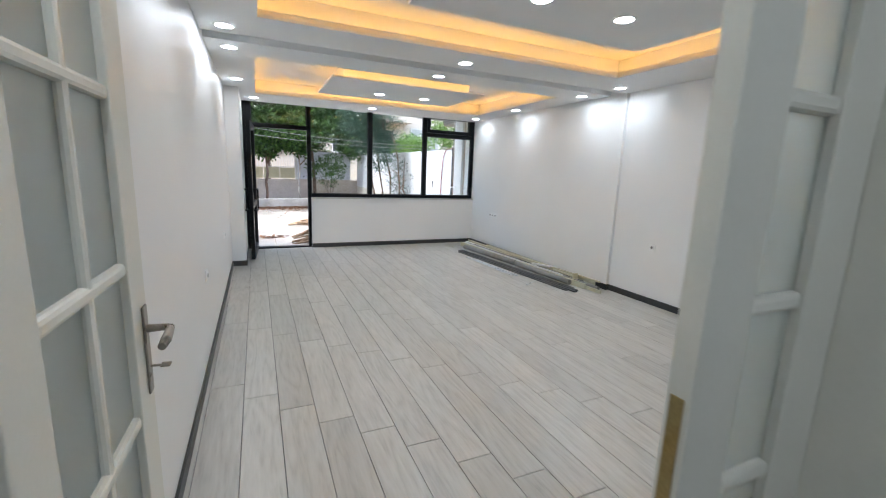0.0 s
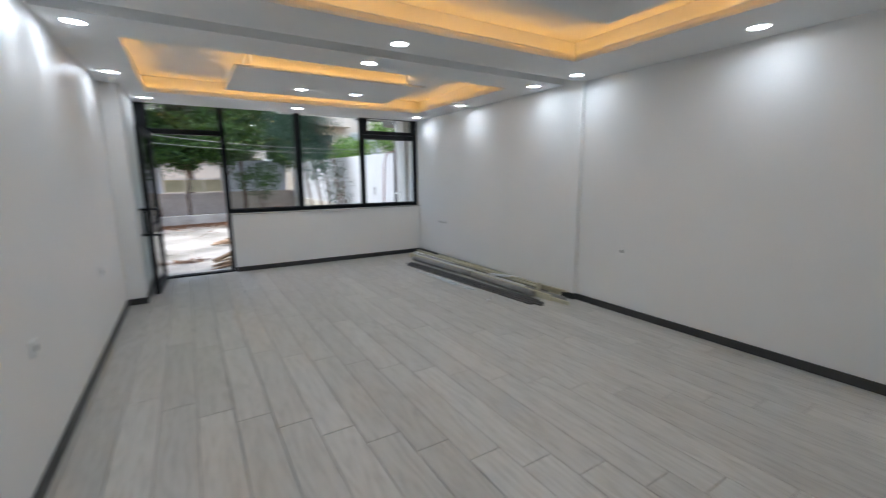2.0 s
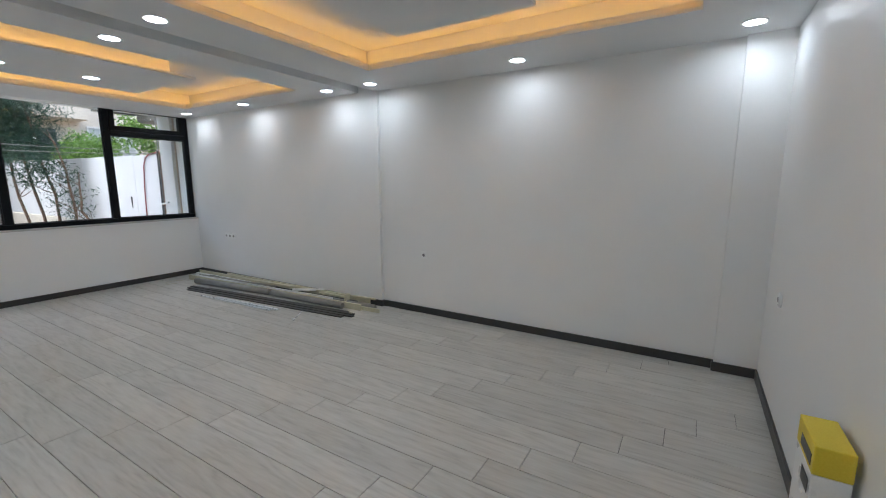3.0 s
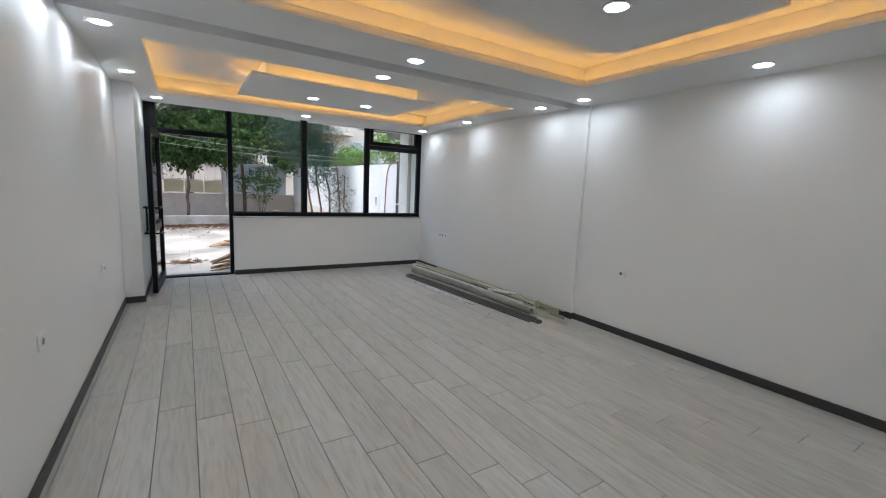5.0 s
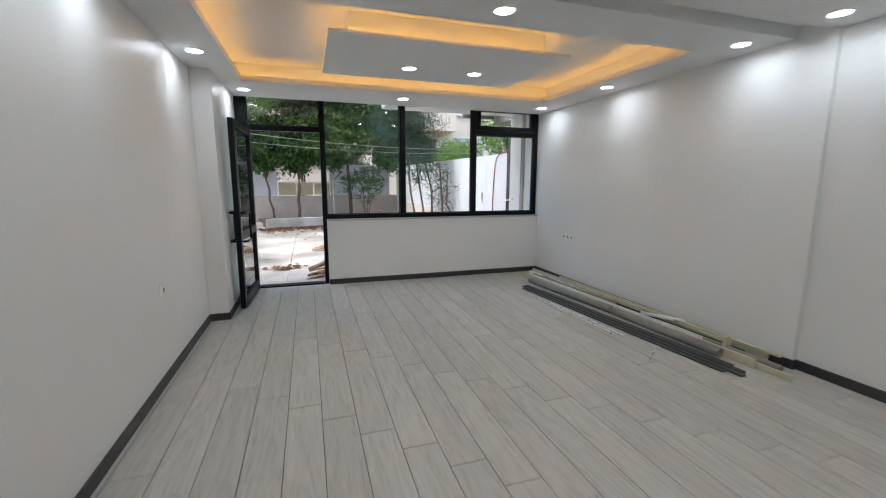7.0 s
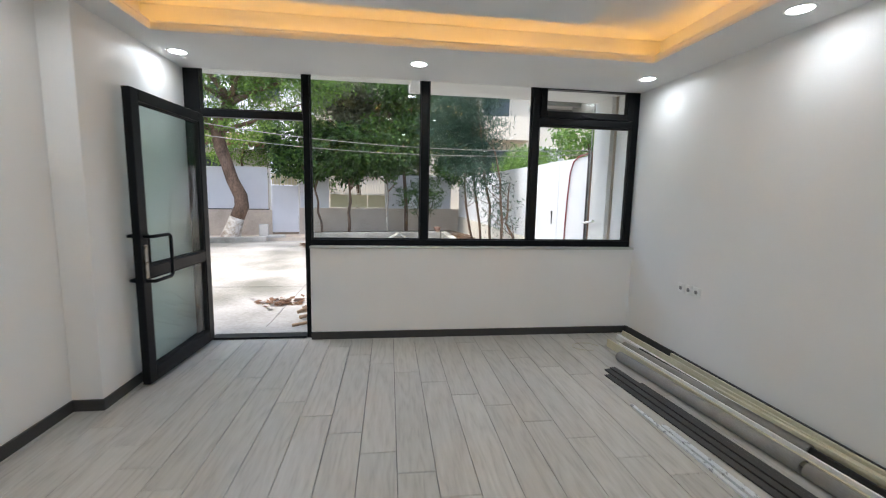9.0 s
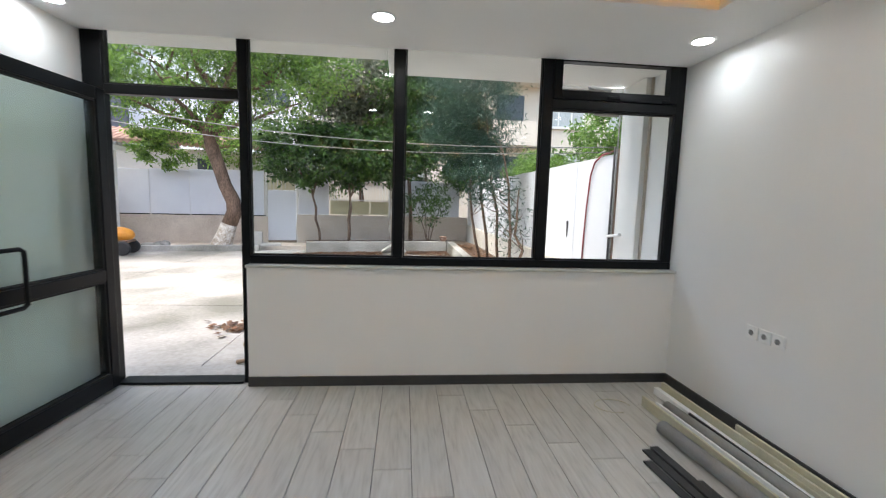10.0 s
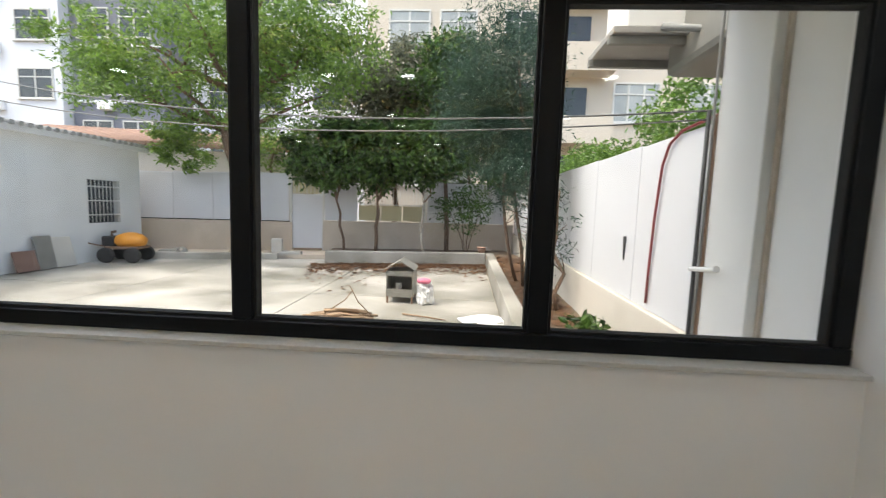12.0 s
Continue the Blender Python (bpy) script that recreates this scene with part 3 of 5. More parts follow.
def bar(name, label, a, b, w, h, mat, z0, kind="box"):
    """A long bar lying from a to b (x, y), its underside at z0."""
    a, b = Vector((*a, 0)), Vector((*b, 0))
    d = b - a
    ang = math.degrees(math.atan2(d.y, d.x))
    t = pose(a.x, a.y, 0, 0, 0, ang)
    L = d.length
    bm = nb()
    if kind == "box":
        box(bm, 0, L, -w / 2, w / 2, z0, z0 + h, min(w, h) * 0.12)
    elif kind == "pipe":
        r0, n = w / 2, 18
        rings = [[bm.verts.new((x, r * math.cos(2 * math.pi * k / n), z0 + r0 + r * math.sin(2 * math.pi * k / n))) for k in range(n)] for x, r in ((0.06, r0 * 0.86), (0, r0 * 0.86), (0, r0), (L, r0), (L, r0 * 0.86), (L - 0.06, r0 * 0.86))]
        for p, q in zip(rings, rings[1:]):
            for k in range(n):
                bm.faces.new((p[k], p[(k + 1) % n], q[(k + 1) % n], q[k])).smooth = True
        bm.faces.new(rings[0])
        bm.faces.new(rings[-1])
    bmesh.ops.transform(bm, matrix=t, verts=bm.verts)
    return solid(name, bm, mat, label, {"box": "trim", "pipe": "pipe"}[kind], "left-over trim on the floor")


for xa, ya, xb, yb, h in ((3.47, 6.88, 3.70, 4.14, 0.010), (3.525, 6.98, 3.765, 4.04, 0.013), (3.585, 7.00, 3.815, 4.08, 0.017), (3.64, 6.7, 3.85, 4.2, 0.012)):
    bar("laminate_strip", "dark brown laminate strip lying on the floor", (xa, ya), (xb, yb), 0.05, h, DARKBAR, 0.002)
bar("plastic_pipe", "grey plastic pipe lying on the floor", (3.74, 7.16), (3.875, 5.62), 0.085, 0, GREYPIPE, 0.002, "pipe")
bar("plastic_pipe", "grey plastic pipe with an open end on the floor", (3.878, 5.60), (3.925, 4.36), 0.078, 0, GREYPIPE, 0.002, "pipe")
bar("plastic_pipe", "slim grey plastic pipe lying beside the trim", (3.955, 7.44), (4.07, 5.75), 0.07, 0, GREYPIPE, 0.002, "pipe")
bar("plastic_pipe", "slim grey plastic pipe lying beside the trim", (4.055, 5.15), (4.095, 4.0), 0.062, 0, GREYPIPE, 0.002, "pipe")
bar("plastic_pipe", "short pale plastic pipe lying across the trim", (3.96, 5.28), (4.16, 4.92), 0.035, 0, PLASTIC, 0.088, "pipe")
bar("cable_trunking", "slim ivory plastic trunking lying on the floor", (3.825, 7.52), (3.985, 4.12), 0.018, 0.075, CREAMBAR, 0.002)
bar("cable_trunking", "slim white plastic trunking lying on the floor", (3.85, 7.40), (4.005, 4.6), 0.014, 0.088, PLASTIC, 0.002)
bar("cable_trunking", "long ivory plastic trunking beside the pipes", (3.875, 7.50), (4.025, 3.88), 0.022, 0.045, CREAMBAR, 0.002)
bar("cable_trunking", "grey white plastic trunking by the wall", (4.04, 7.70), (4.075, 5.8), 0.04, 0.055, PLASTIC, 0.002)
bar("cable_trunking", "slim ivory plastic trunking by the wall", (4.10, 7.72), (4.155, 5.0), 0.016, 0.085, CREAMBAR, 0.002)
bar("cable_trunking", "wide ivory plastic trunking by the wall", (4.135, 6.75), (4.185, 4.55), 0.055, 0.06, CREAMBAR, 0.002)
bar("cable_trunking", "long ivory plastic trunking by the wall", (4.19, 7.1), (4.215, 4.18), 0.018, 0.085, CREAMBAR, 0.002)
bar("cable_trunking", "ivory plastic trunking resting on the pile", (4.02, 6.4), (4.175, 4.06), 0.026, 0.02, CREAMBAR, 0.092)
bar("laminate_strip", "dark brown laminate strip between the pipes", (4.02, 7.3), (4.12, 4.3), 0.012, 0.06, DARKBAR, 0.002)
bar("metal_strip", "shiny galvanised metal strip lying on the floor", (3.43, 6.12), (3.495, 4.98), 0.034, 0.016, STEEL, 0.002)
bar("metal_strip", "shiny galvanised metal strip lying on the floor", (3.385, 6.40), (3.44, 5.05), 0.024, 0.012, STEEL, 0.002)
bm = tube(nb(), [(3.33, 4.50, 0.006), (3.335, 4.52, 0.03), (3.35, 4.53, 0.006), (3.50, 4.62, 0.006), (3.62, 4.70, 0.006)], 0.005, 8)
solid("hooked_rod", bm, STEEL, "short bent metal rod lying on the floor", "rod")
bm = tube(nb(), [(3.6 + 0.13 * math.cos(a), 7.52 + 0.1 * math.sin(a), 0.004) for a in [k * 0.45 for k in range(12)]], 0.0025, 6)
solid("wire_loop", bm, CREAMBAR, "thin loop of pale wire on the floor", "wire")
bm = box(nb(), 4.05, 4.12, 4.42, 4.45, 0.002, 0.14, 0.004)
solid("offcut", bm, CREAMBAR, "small upright ivory trim offcut among the bars", "offcut")

# carton against the south wall
t = thing("flat_carton", (2.4, 0.45, 0), "tall white carton with a yellow top by the wall", "carton")
lean = pose(2.22, 0.33, 0, 0, 0, 0)
bm = box(nb(), -0.11, 0.11, 0.0, 0.10, 0.0, 0.56, 0.004)
bmesh.ops.transform(bm, matrix=lean @ pose(0, 0.05, 0), verts=bm.verts)
part("body", bm, PLASTIC, t)
bm = box(nb(), -0.111, 0.111, -0.001, 0.101, 0.561, 0.66, 0.004)
bmesh.ops.transform(bm, matrix=lean @ pose(0, 0.05, 0), verts=bm.verts)
part("lid", bm, YELLOW, t, "bright yellow printed lid")
bm = box(nb(), -0.09, 0.05, 0.1012, 0.1025, 0.58, 0.62)
box(bm, -0.09, 0.0, 0.1012, 0.1025, 0.48, 0.53)
bmesh.ops.transform(bm, matrix=lean @ pose(0, 0.05, 0), verts=bm.verts)
part("print", bm, DARKBAR, t, "dark printed bars")

# ---------------------------------------------------------------- outside: building shell
G = -0.06
bm = box(nb(), -4.0, XL - 0.2, 7.9, 8.15, -0.3, 6.0)
box(bm, XL - 0.2, 4.6, 8.0, 8.15, 3.0, 6.0)
structure("wall_outer", bm, WHITEOUT, "white rendered outer wall of the building", "wall")
bm = box(nb(), -4.0, 1.92, 8.15, 8.58, 2.62, 2.9, 0.01)
box(bm, 1.921, 6.0, 8.151, 8.99, 2.62, 2.95, 0.02)
structure("canopy_slab", bm, WHITEOUT, "white rendered balcony slab over the shopfront", "balcony")
bm = box(nb(), 4.36, 6.2, 8.15, 8.58, -0.3, 6.0)
structure("wall_return", bm, WHITEOUT, "white rendered return wall beside the window", "wall")
bm = box(nb(), 4.29, 6.2, 8.60, 9.0, -0.3, 6.0, 0.008)
structure("column", bm, WHITEOUT, "white rendered outer column with chipped edges", "column")
bm = box(nb(), 4.34, 4.4, 8.58, 8.60, -0.3, 2.62)
structure("column_joint", bm, PLINTH, "dark open joint beside the column", "joint")
bm = box(nb(), 0.0, 0.95, 8.06, 8.35, -0.2, -0.004, 0.006)
structure("doorstep", bm, CONCRETE, "low worn concrete doorstep", "step")

# ground: one sheet to the horizon, earth beds and the concrete yard
bm = nb()
box(bm, -2500, 2500, 8.15, 4000, -0.6, -0.12)
structure("ground", bm, EARTH, "bare brown earth reaching into the distance", "ground")
bm = box(nb(), -700, 700, -700, 8.14, -0.9, -0.32)
structure("ground_back", bm, EARTH, "bare earth around the building", "ground")

# far boundary wall: a frame of its own, s along it, d towards the yard
WA, WU = Vector((-5.6, 17.2, 0)), Vector((9.3, 2.2, 0)).normalized()
WN = Vector((WU.y, -WU.x, 0))
WM = Matrix.Translation(WA) @ Matrix.Rotation(math.atan2(WU.y, WU.x), 4, "Z")


def far(s, d, z):
    return WA + WU * s + WN * d + Vector((0, 0, z))


def fbox(bm, s0, s1, d0, d1, z0, z1, bevel=0.0):
    return box(bm, s0, s1, -d1, -d0, z0, z1, bevel, WM)


bm = fbox(nb(), -1.6, 3.6, -0.18, 0.0, -0.2, 0.86)
fbox(bm, 4.45, 10.2, -0.18, 0.0, -0.2, 0.93)
structure("boundary_plinth", bm, PLINTH, "stained rendered plinth of the yard wall", "wall")
fence = thing("sheet_fence", far(1.0, -0.1, 0.86), "white painted metal sheet fence on a low wall", "fence", kind="structure")
s = -1.5
while s < 3.5:
    part("panel", fbox(nb(), s + 0.004, min(s + 1.0, 3.55) - 0.004, -0.09, -0.075, 0.89, 2.15 + 0.03 * s, 0.003), WHITESHEET, fence)
    s += 1.0
for s in (-0.52, 0.48, 1.48, 2.48):
    part("post", fbox(nb(), s, s + 0.05, -0.15, -0.095, 0.8, 2.1, 0.004), IRON, fence)
part("gap_rail", fbox(nb(), -1.5, 3.55, -0.13, -0.11, 0.85, 0.90), BLACK, fence, "dark rail under the sheets")
fence2 = thing("sheet_fence", far(5.0, -0.1, 0.9), "white painted sheet panels beside the yard gate", "fence", kind="structure")
part("panel", fbox(nb(), 4.5, 5.42, -0.09, -0.07, 0.94, 2.1, 0.004), WHITESHEET, fence2)
part("panel", fbox(nb(), 7.48, 9.9, -0.09, -0.07, 0.94, 2.14, 0.004), WHITESHEET, fence2)
gate = thing("yard_door", far(4.0, -0.05, 0.1), "white sheet metal yard door with a pale yellow grille", "gate")
part("leaf", fbox(nb(), 3.6, 4.42, -0.08, -0.05, 0.12, 1.66, 0.005), WHITESHEET, gate)
part("grille_panel", fbox(nb(), 3.62, 4.40, -0.09, -0.07, 1.68, 2.05, 0.004), OLIVE, gate, "pale yellow upper panel")
for k in range(7):
    part("grille_bar", fbox(nb(), 3.66 + k * 0.11, 3.675 + k * 0.11, -0.068, -0.05, 1.68, 2.05), IRON, gate)
part("post", fbox(nb(), 4.43, 4.49, -0.12, -0.03, 0.0, 2.1, 0.004), IRON, gate)
part("post", fbox(nb(), 3.53, 3.59, -0.12, -0.03, 0.0, 2.2, 0.004), IRON, gate)
gg = thing("railing", far(6.4, -0.06, 0.93), "white iron railing with pale yellow lower panels", "railing")
for a, b in ((5.46, 6.08), (6.11, 6.72), (6.75, 7.36)):
    part("lower_panel", fbox(nb(), a, b, -0.09, -0.07, 0.96, 1.40, 0.004), OLIVE, gg, "pale yellow sheet panel")
for k in range(20):
    s = 5.48 + k * 0.098
    part("bar", fbox(nb(), s, s + 0.018, -0.095, -0.078, 1.40, 2.1 + 0.05 * (k % 2)), IRON, gg)
for z in (1.42, 1.95):
    part("rail", fbox(nb(), 5.44, 7.44, -0.105, -0.095, z, z + 0.03), IRON, gg)
part("post", fbox(nb(), 7.38, 7.46, -0.13, -0.04, 0.93, 2.2, 0.004), IRON, gg)

# beds and kerbs
bm = fbox(nb(), 4.7, 8.8, 1.66, 1.86, -0.15, 0.25, 0.015)
structure("planter_kerb", bm, CONCRETE, "pale concrete kerb of the planting bed", "kerb")
bm = box(nb(), 3.40, 3.60, 9.6, 17.35, -0.15, 0.26, 0.015)
structure("planter_kerb_side", bm, CONCRETE, "long pale concrete kerb beside the planting strip", "kerb")
bm = fbox(nb(), 4.7, 9.9, 0.0, 1.66, -0.2, 0.13)
box(bm, 3.60, 4.34, 9.3, 17.6, -0.2, 0.16)
structure("planting_bed", bm, EARTH, "dark earth of the planting beds", "soil")
bm = fbox(nb(), -0.6, 3.45, 1.05, 1.25, -0.15, 0.10, 0.015)
fbox(bm, 3.46, 4.0, 0.75, 1.05, -0.15, 0.13, 0.03)
structure("bed_kerb", bm, CONCRETE, "low concrete kerb along the sheet fence", "kerb")
bm = fbox(nb(), -1.4, 4.7, 0.0, 1.05, -0.2, 0.05)
structure("bed_ground", bm, PLINTH, "dusty pale ground under the tree", "soil")

# side fence on the east
sf = thing("side_fence", (4.36, 12, 0.62), "tall white sheet fence on a cream plinth", "fence", kind="structure")
bm = box(nb(), 4.32, 4.55, 9.0, 19.6, -0.3, 0.66, 0.01)
part("plinth", bm, RENDERED, sf, "cream rendered plinth")
y = 9.02
k = 0
while y < 19.3:
    part("panel", box(nb(), 4.36, 4.385, y, y + 1.18, 0.665, 2.0 + 0.012 * k, 0.004), WHITESHEET, sf)
    y += 1.19
    k += 1
part("post", box(nb(), 4.30, 4.35, 9.02, 9.08, 0.3, 2.02, 0.004), RUST, sf)
t = thing("garden_hose", (4.33, 9.8, 0.7), "dark red hose hanging down the white fence", "hose")
part("hose", tube(nb(), [(4.345, 9.86, 0.72), (4.34, 9.84, 1.0), (4.335, 9.80, 1.4), (4.335, 9.74, 1.8), (4.34, 9.66, 1.95), (4.345, 9.5, 2.015), (4.345, 9.2, 2.03), (4.34, 9.02, 2.03)], 0.011, 8), REDHOSE, t)
t = thing("water_pipe", (4.30, 9.06, -0.05), "thin grey water pipes with a white tap", "pipe")
part("pipe", tube(nb(), [(4.27, 9.07, -0.1), (4.27, 9.06, 0.8), (4.272, 9.06, 2.05)], 0.013, 8), DARKCABLE, t)
part("pipe", tube(nb(), [(4.26, 9.01, -0.1), (4.262, 9.0, 1.1), (4.27, 9.0, 2.6)], 0.008, 8), CABLE, t)
part("tap", tube(nb(), [(4.265, 9.10, 1.11), (4.26, 9.0, 1.12), (4.255, 8.86, 1.14), (4.25, 8.80, 1.15)], [0.014, 0.016, 0.012, 0.018], 8), PLASTIC, t, "white plastic tap")
t = thing("cable_end", (4.35, 10.4, 1.1), "short black cable stub on the fence", "cable")
part("stub", tube(nb(), [(4.355, 10.42, 1.0), (4.35, 10.41, 1.12), (4.345, 10.40, 1.22)], [0.006, 0.012, 0.016], 8), DARKCABLE, t)

# outhouse on the west side with a barred window
oh = thing("outhouse", (-7.0, 13.0, G), "low white rendered outhouse with a tin roof", "outhouse")
for y0, y1, z0, z1 in ((9.5, 15.26, -0.2, 2.62), (16.12, 16.75, -0.2, 2.62), (15.26, 16.12, -0.2, 0.80), (15.26, 16.12, 1.79, 2.62)):
    part("wall", box(nb(), -9.5, -5.55, y0, y1, z0, z1), WHITEOUT, oh)
bm = nb()
for k in range(46):
    y0 = 9.3 + k * 0.166
    tube(bm, [(-9.7, y0, 2.86 + 0.02), (-5.32, y0, 2.68 + 0.02)], 0.05, 6)
part("roof", bm, TIN, oh, "weathered corrugated tin roof")
part("fascia", box(nb(), -5.42, -5.36, 9.3, 16.85, 2.55, 2.68, 0.008), WHITEOUT, oh)
wd = part("window", box(nb(), -5.75, -5.72, 15.26, 16.12, 0.8, 1.79), DARKGLASS, oh, "dark window behind bars")
for k in range(9):
    y0 = 15.28 + k * 0.1
    part("bar", tube(nb(), [(-5.57, y0, 0.8), (-5.57, y0, 1.79)], 0.009, 6), IRON, wd)
for z in (0.98, 1.3, 1.62):
    part("crossbar", box(nb(), -5.565, -5.553, 15.26, 16.12, z, z + 0.03), IRON, wd)

for (y0, w, h, tilt, m, lab) in ((13.55, 0.5, 0.40, 16, BROWNTILE, "brown stone slab leaning on the outhouse wall"), (13.95, 0.34, 0.66, 11, ZINC, "grey board leaning on the outhouse wall"), (14.22, 0.5, 0.62, 14, RENDERED, "cream board leaning on the outhouse wall")):
    bm = box(nb(), 0, 0.035, 0, w, 0, h, 0.006)
    bmesh.ops.transform(bm, matrix=pose(-5.36, y0, G + 0.012, 0, -tilt, 0), verts=bm.verts)
    solid("leaning_slab", bm, m, lab, "slab", "slabs against the outhouse")

# orange motor barrow
mb = thing("motor_barrow", (-5.0, 15.55, G), "orange motor barrow with black wheels and bent handles", "machine")


def mp_(nm, bm, m, lab=""):
    bmesh.ops.transform(bm, matrix=pose(-5.0, 15.55, G, 0, 0, 12), verts=bm.verts)
    return part(nm, bm, m, mb, lab)


bm = box(nb(), -0.28, 0.42, -0.25, 0.25, 0.30, 0.36, 0.01)
mp_("chassis", bm, RUST)
bm = nb()
bmesh.ops.create_icosphere(bm, subdivisions=3, radius=0.27, matrix=Matrix.LocRotScale((0.15, 0, 0.48), None, (1.25, 0.95, 0.72)))
mp_("hood", bm, ORANGE, "rounded orange hood")
mp_("engine", box(nb(), -0.38, -0.12, -0.16, 0.16, 0.34, 0.58, 0.03), TYRE, "dark engine block")
mp_("exhaust", tube(nb(), [(-0.3, 0.1, 0.58), (-0.3, 0.1, 0.66), (-0.22, 0.12, 0.68)], 0.03, 8), RUST)
for x in (-0.22, 0.32):
    for y in (-0.29, 0.29):
        w = nb()
        tube(w, [(x, y - 0.045, 0.17), (x, y - 0.03, 0.17), (x, y + 0.03, 0.17), (x, y + 0.045, 0.17)], [0.14, 0.17, 0.17, 0.14], 18)
        wh = mp_("wheel", w, TYRE)
for y in (-0.2, 0.2):
    mp_("handle", tube(nb(), [(-0.3, y, 0.36), (-0.6, y, 0.42), (-0.8, y, 0.62), (-0.92, y, 0.68)], 0.016, 8), RUST)
bm = nb()
for k, (s0, d0) in enumerate(((0.75, 0.95), (0.98, 0.9), (1.12, 1.0))):
    bmesh.ops.create_icosphere(bm, subdivisions=2, radius=0.16, matrix=WM @ Matrix.LocRotScale((s0, -d0, 0.10), Euler((0, 0, k)), (1.3, 0.8, 0.35 + 0.2 * k)))
solid("rubble_heap", bm, ZINC, "small heap of grey rubble beside the kerb", "rubble")

# sheet-metal kennel stove, bags and sticks in the yard
bx = thing("metal_kennel", (1.92, 12.85, G), "small dull metal box with a pitched lid on legs", "metal box")
x0, x1, y0, y1 = 1.68, 2.10, 12.68, 13.12
part("back", box(nb(), x0, x1, y1 - 0.02, y1, G + 0.10, G + 0.50, 0.003), ZINC, bx)
for x in (x0, x1 - 0.02):
    part("side", box(nb(), x, x + 0.02, y0, y1 - 0.02, G + 0.10, G + 0.50, 0.003), ZINC, bx)
part("floor_plate", box(nb(), x0 + 0.02, x1 - 0.02, y0, y1 - 0.02, G + 0.10, G + 0.13, 0.003), ZINC, bx)
part("front_rail", box(nb(), x0 + 0.02, x1 - 0.02, y0, y0 + 0.015, G + 0.42, G + 0.50, 0.003), ZINC, bx)
part("front_plate", box(nb(), x0 + 0.02, x1 - 0.02, y0, y0 + 0.015, G + 0.13, G + 0.22, 0.003), ZINC, bx)
for sx, a in ((-1, -32), (1, 32)):
    bm = box(nb(), -0.01 if sx > 0 else -0.27, 0.27 if sx > 0 else 0.01, y0 - 0.04, y1 + 0.03, 0, 0.012, 0.003)
    bmesh.ops.transform(bm, matrix=pose((x0 + x1) / 2, 0, G + 0.655, 0, a, 0), verts=bm.verts)
    part("lid", bm, ZINC, bx)
for x in (x0 + 0.005, x1 - 0.035):
    for y in (y0 + 0.005, y1 - 0.035):
        part("leg", box(nb(), x, x + 0.03, y, y + 0.03, G, G + 0.10, 0.003), RUST, bx)
part("tin", disc(nb(), (1.85, 12.85, G + 0.21), 0.05, 0.15, 16), STEEL, bx)


def crumpled(name, c, size, mat, label, seed):
    bm = nb()
    bmesh.ops.create_icosphere(bm, subdivisions=4, radius=1.0)
    for v in bm.verts:
        n1 = noise.noise(v.co * 1.7 + Vector((seed, 0, 0))) * 0.4 + noise.noise(v.co * 5 + Vector((0, seed, 0))) * 0.22
        v.co *= 1 + n1
        v.co.z = max(v.co.z, -0.75)
    bmesh.ops.transform(bm, matrix=Matrix.Translation(c) @ Matrix.Diagonal((*size, 1)), verts=bm.verts)
    return solid(name, bm, mat, label, "bag")


bg = crumpled("plastic_bag", (2.27, 12.75, G + 0.15), (0.14, 0.13, 0.20), BAG, "crumpled white plastic bag with a pink print", 3)
bmx = nb()
bmesh.ops.create_icosphere(bmx, subdivisions=3, radius=0.085, matrix=Matrix.LocRotScale((2.26, 12.70, G + 0.36), None, (1.3, 0.9, 0.6)))
pk = part("print", bmx, PINK, bg, "pink printed patch")
crumpled("plastic_sheet", (3.15, 11.75, G + 0.04), (0.30, 0.22, 0.06), BAG, "flattened white plastic sheet by the kerb", 8)

rs = random.Random(5)
for k in range(30):
    x, y = 1.28 + rs.uniform(-0.28, 0.28), 11.55 + rs.uniform(-0.22, 0.22)
    a, L = rs.uniform(-0.5, 0.5) + (math.pi if rs.random() < 0.5 else 0), rs.uniform(0.25, 0.6)
    z = G + 0.02 + 0.10 * max(0, 1 - abs(x - 1.28) / 0.35) * rs.random()
    tip = z + (rs.uniform(0.0, 0.06) if k > 1 else rs.uniform(0.3, 0.55))
    pts = [(x - math.cos(a) * L * 0.5, y - math.sin(a) * L * 0.5, z), (x, y + rs.uniform(-0.03, 0.03), (z + tip) / 2 + 0.01), (x + math.cos(a) * L * (0.5 if k > 1 else 0.2), y + math.sin(a) * L * 0.5, tip)]
    r = rs.uniform(0.010, 0.03) if k > 1 else 0.008
    solid("branch", tube(nb(), pts, [r, r * 0.9, r * 0.6], 7), TWIG, "dry cut branch in a heap of firewood", "branch", "heap of dry branches")
solid("branch", tube(nb(), [(2.05, 12.0, G + 0.02), (2.4, 11.85, G + 0.03), (2.65, 11.8, G + 0.015)], [0.014, 0.012, 0.008], 7), TWIG, "dry cut branch lying on the concrete", "branch", "heap of dry branches")
rs2 = random.Random(17)
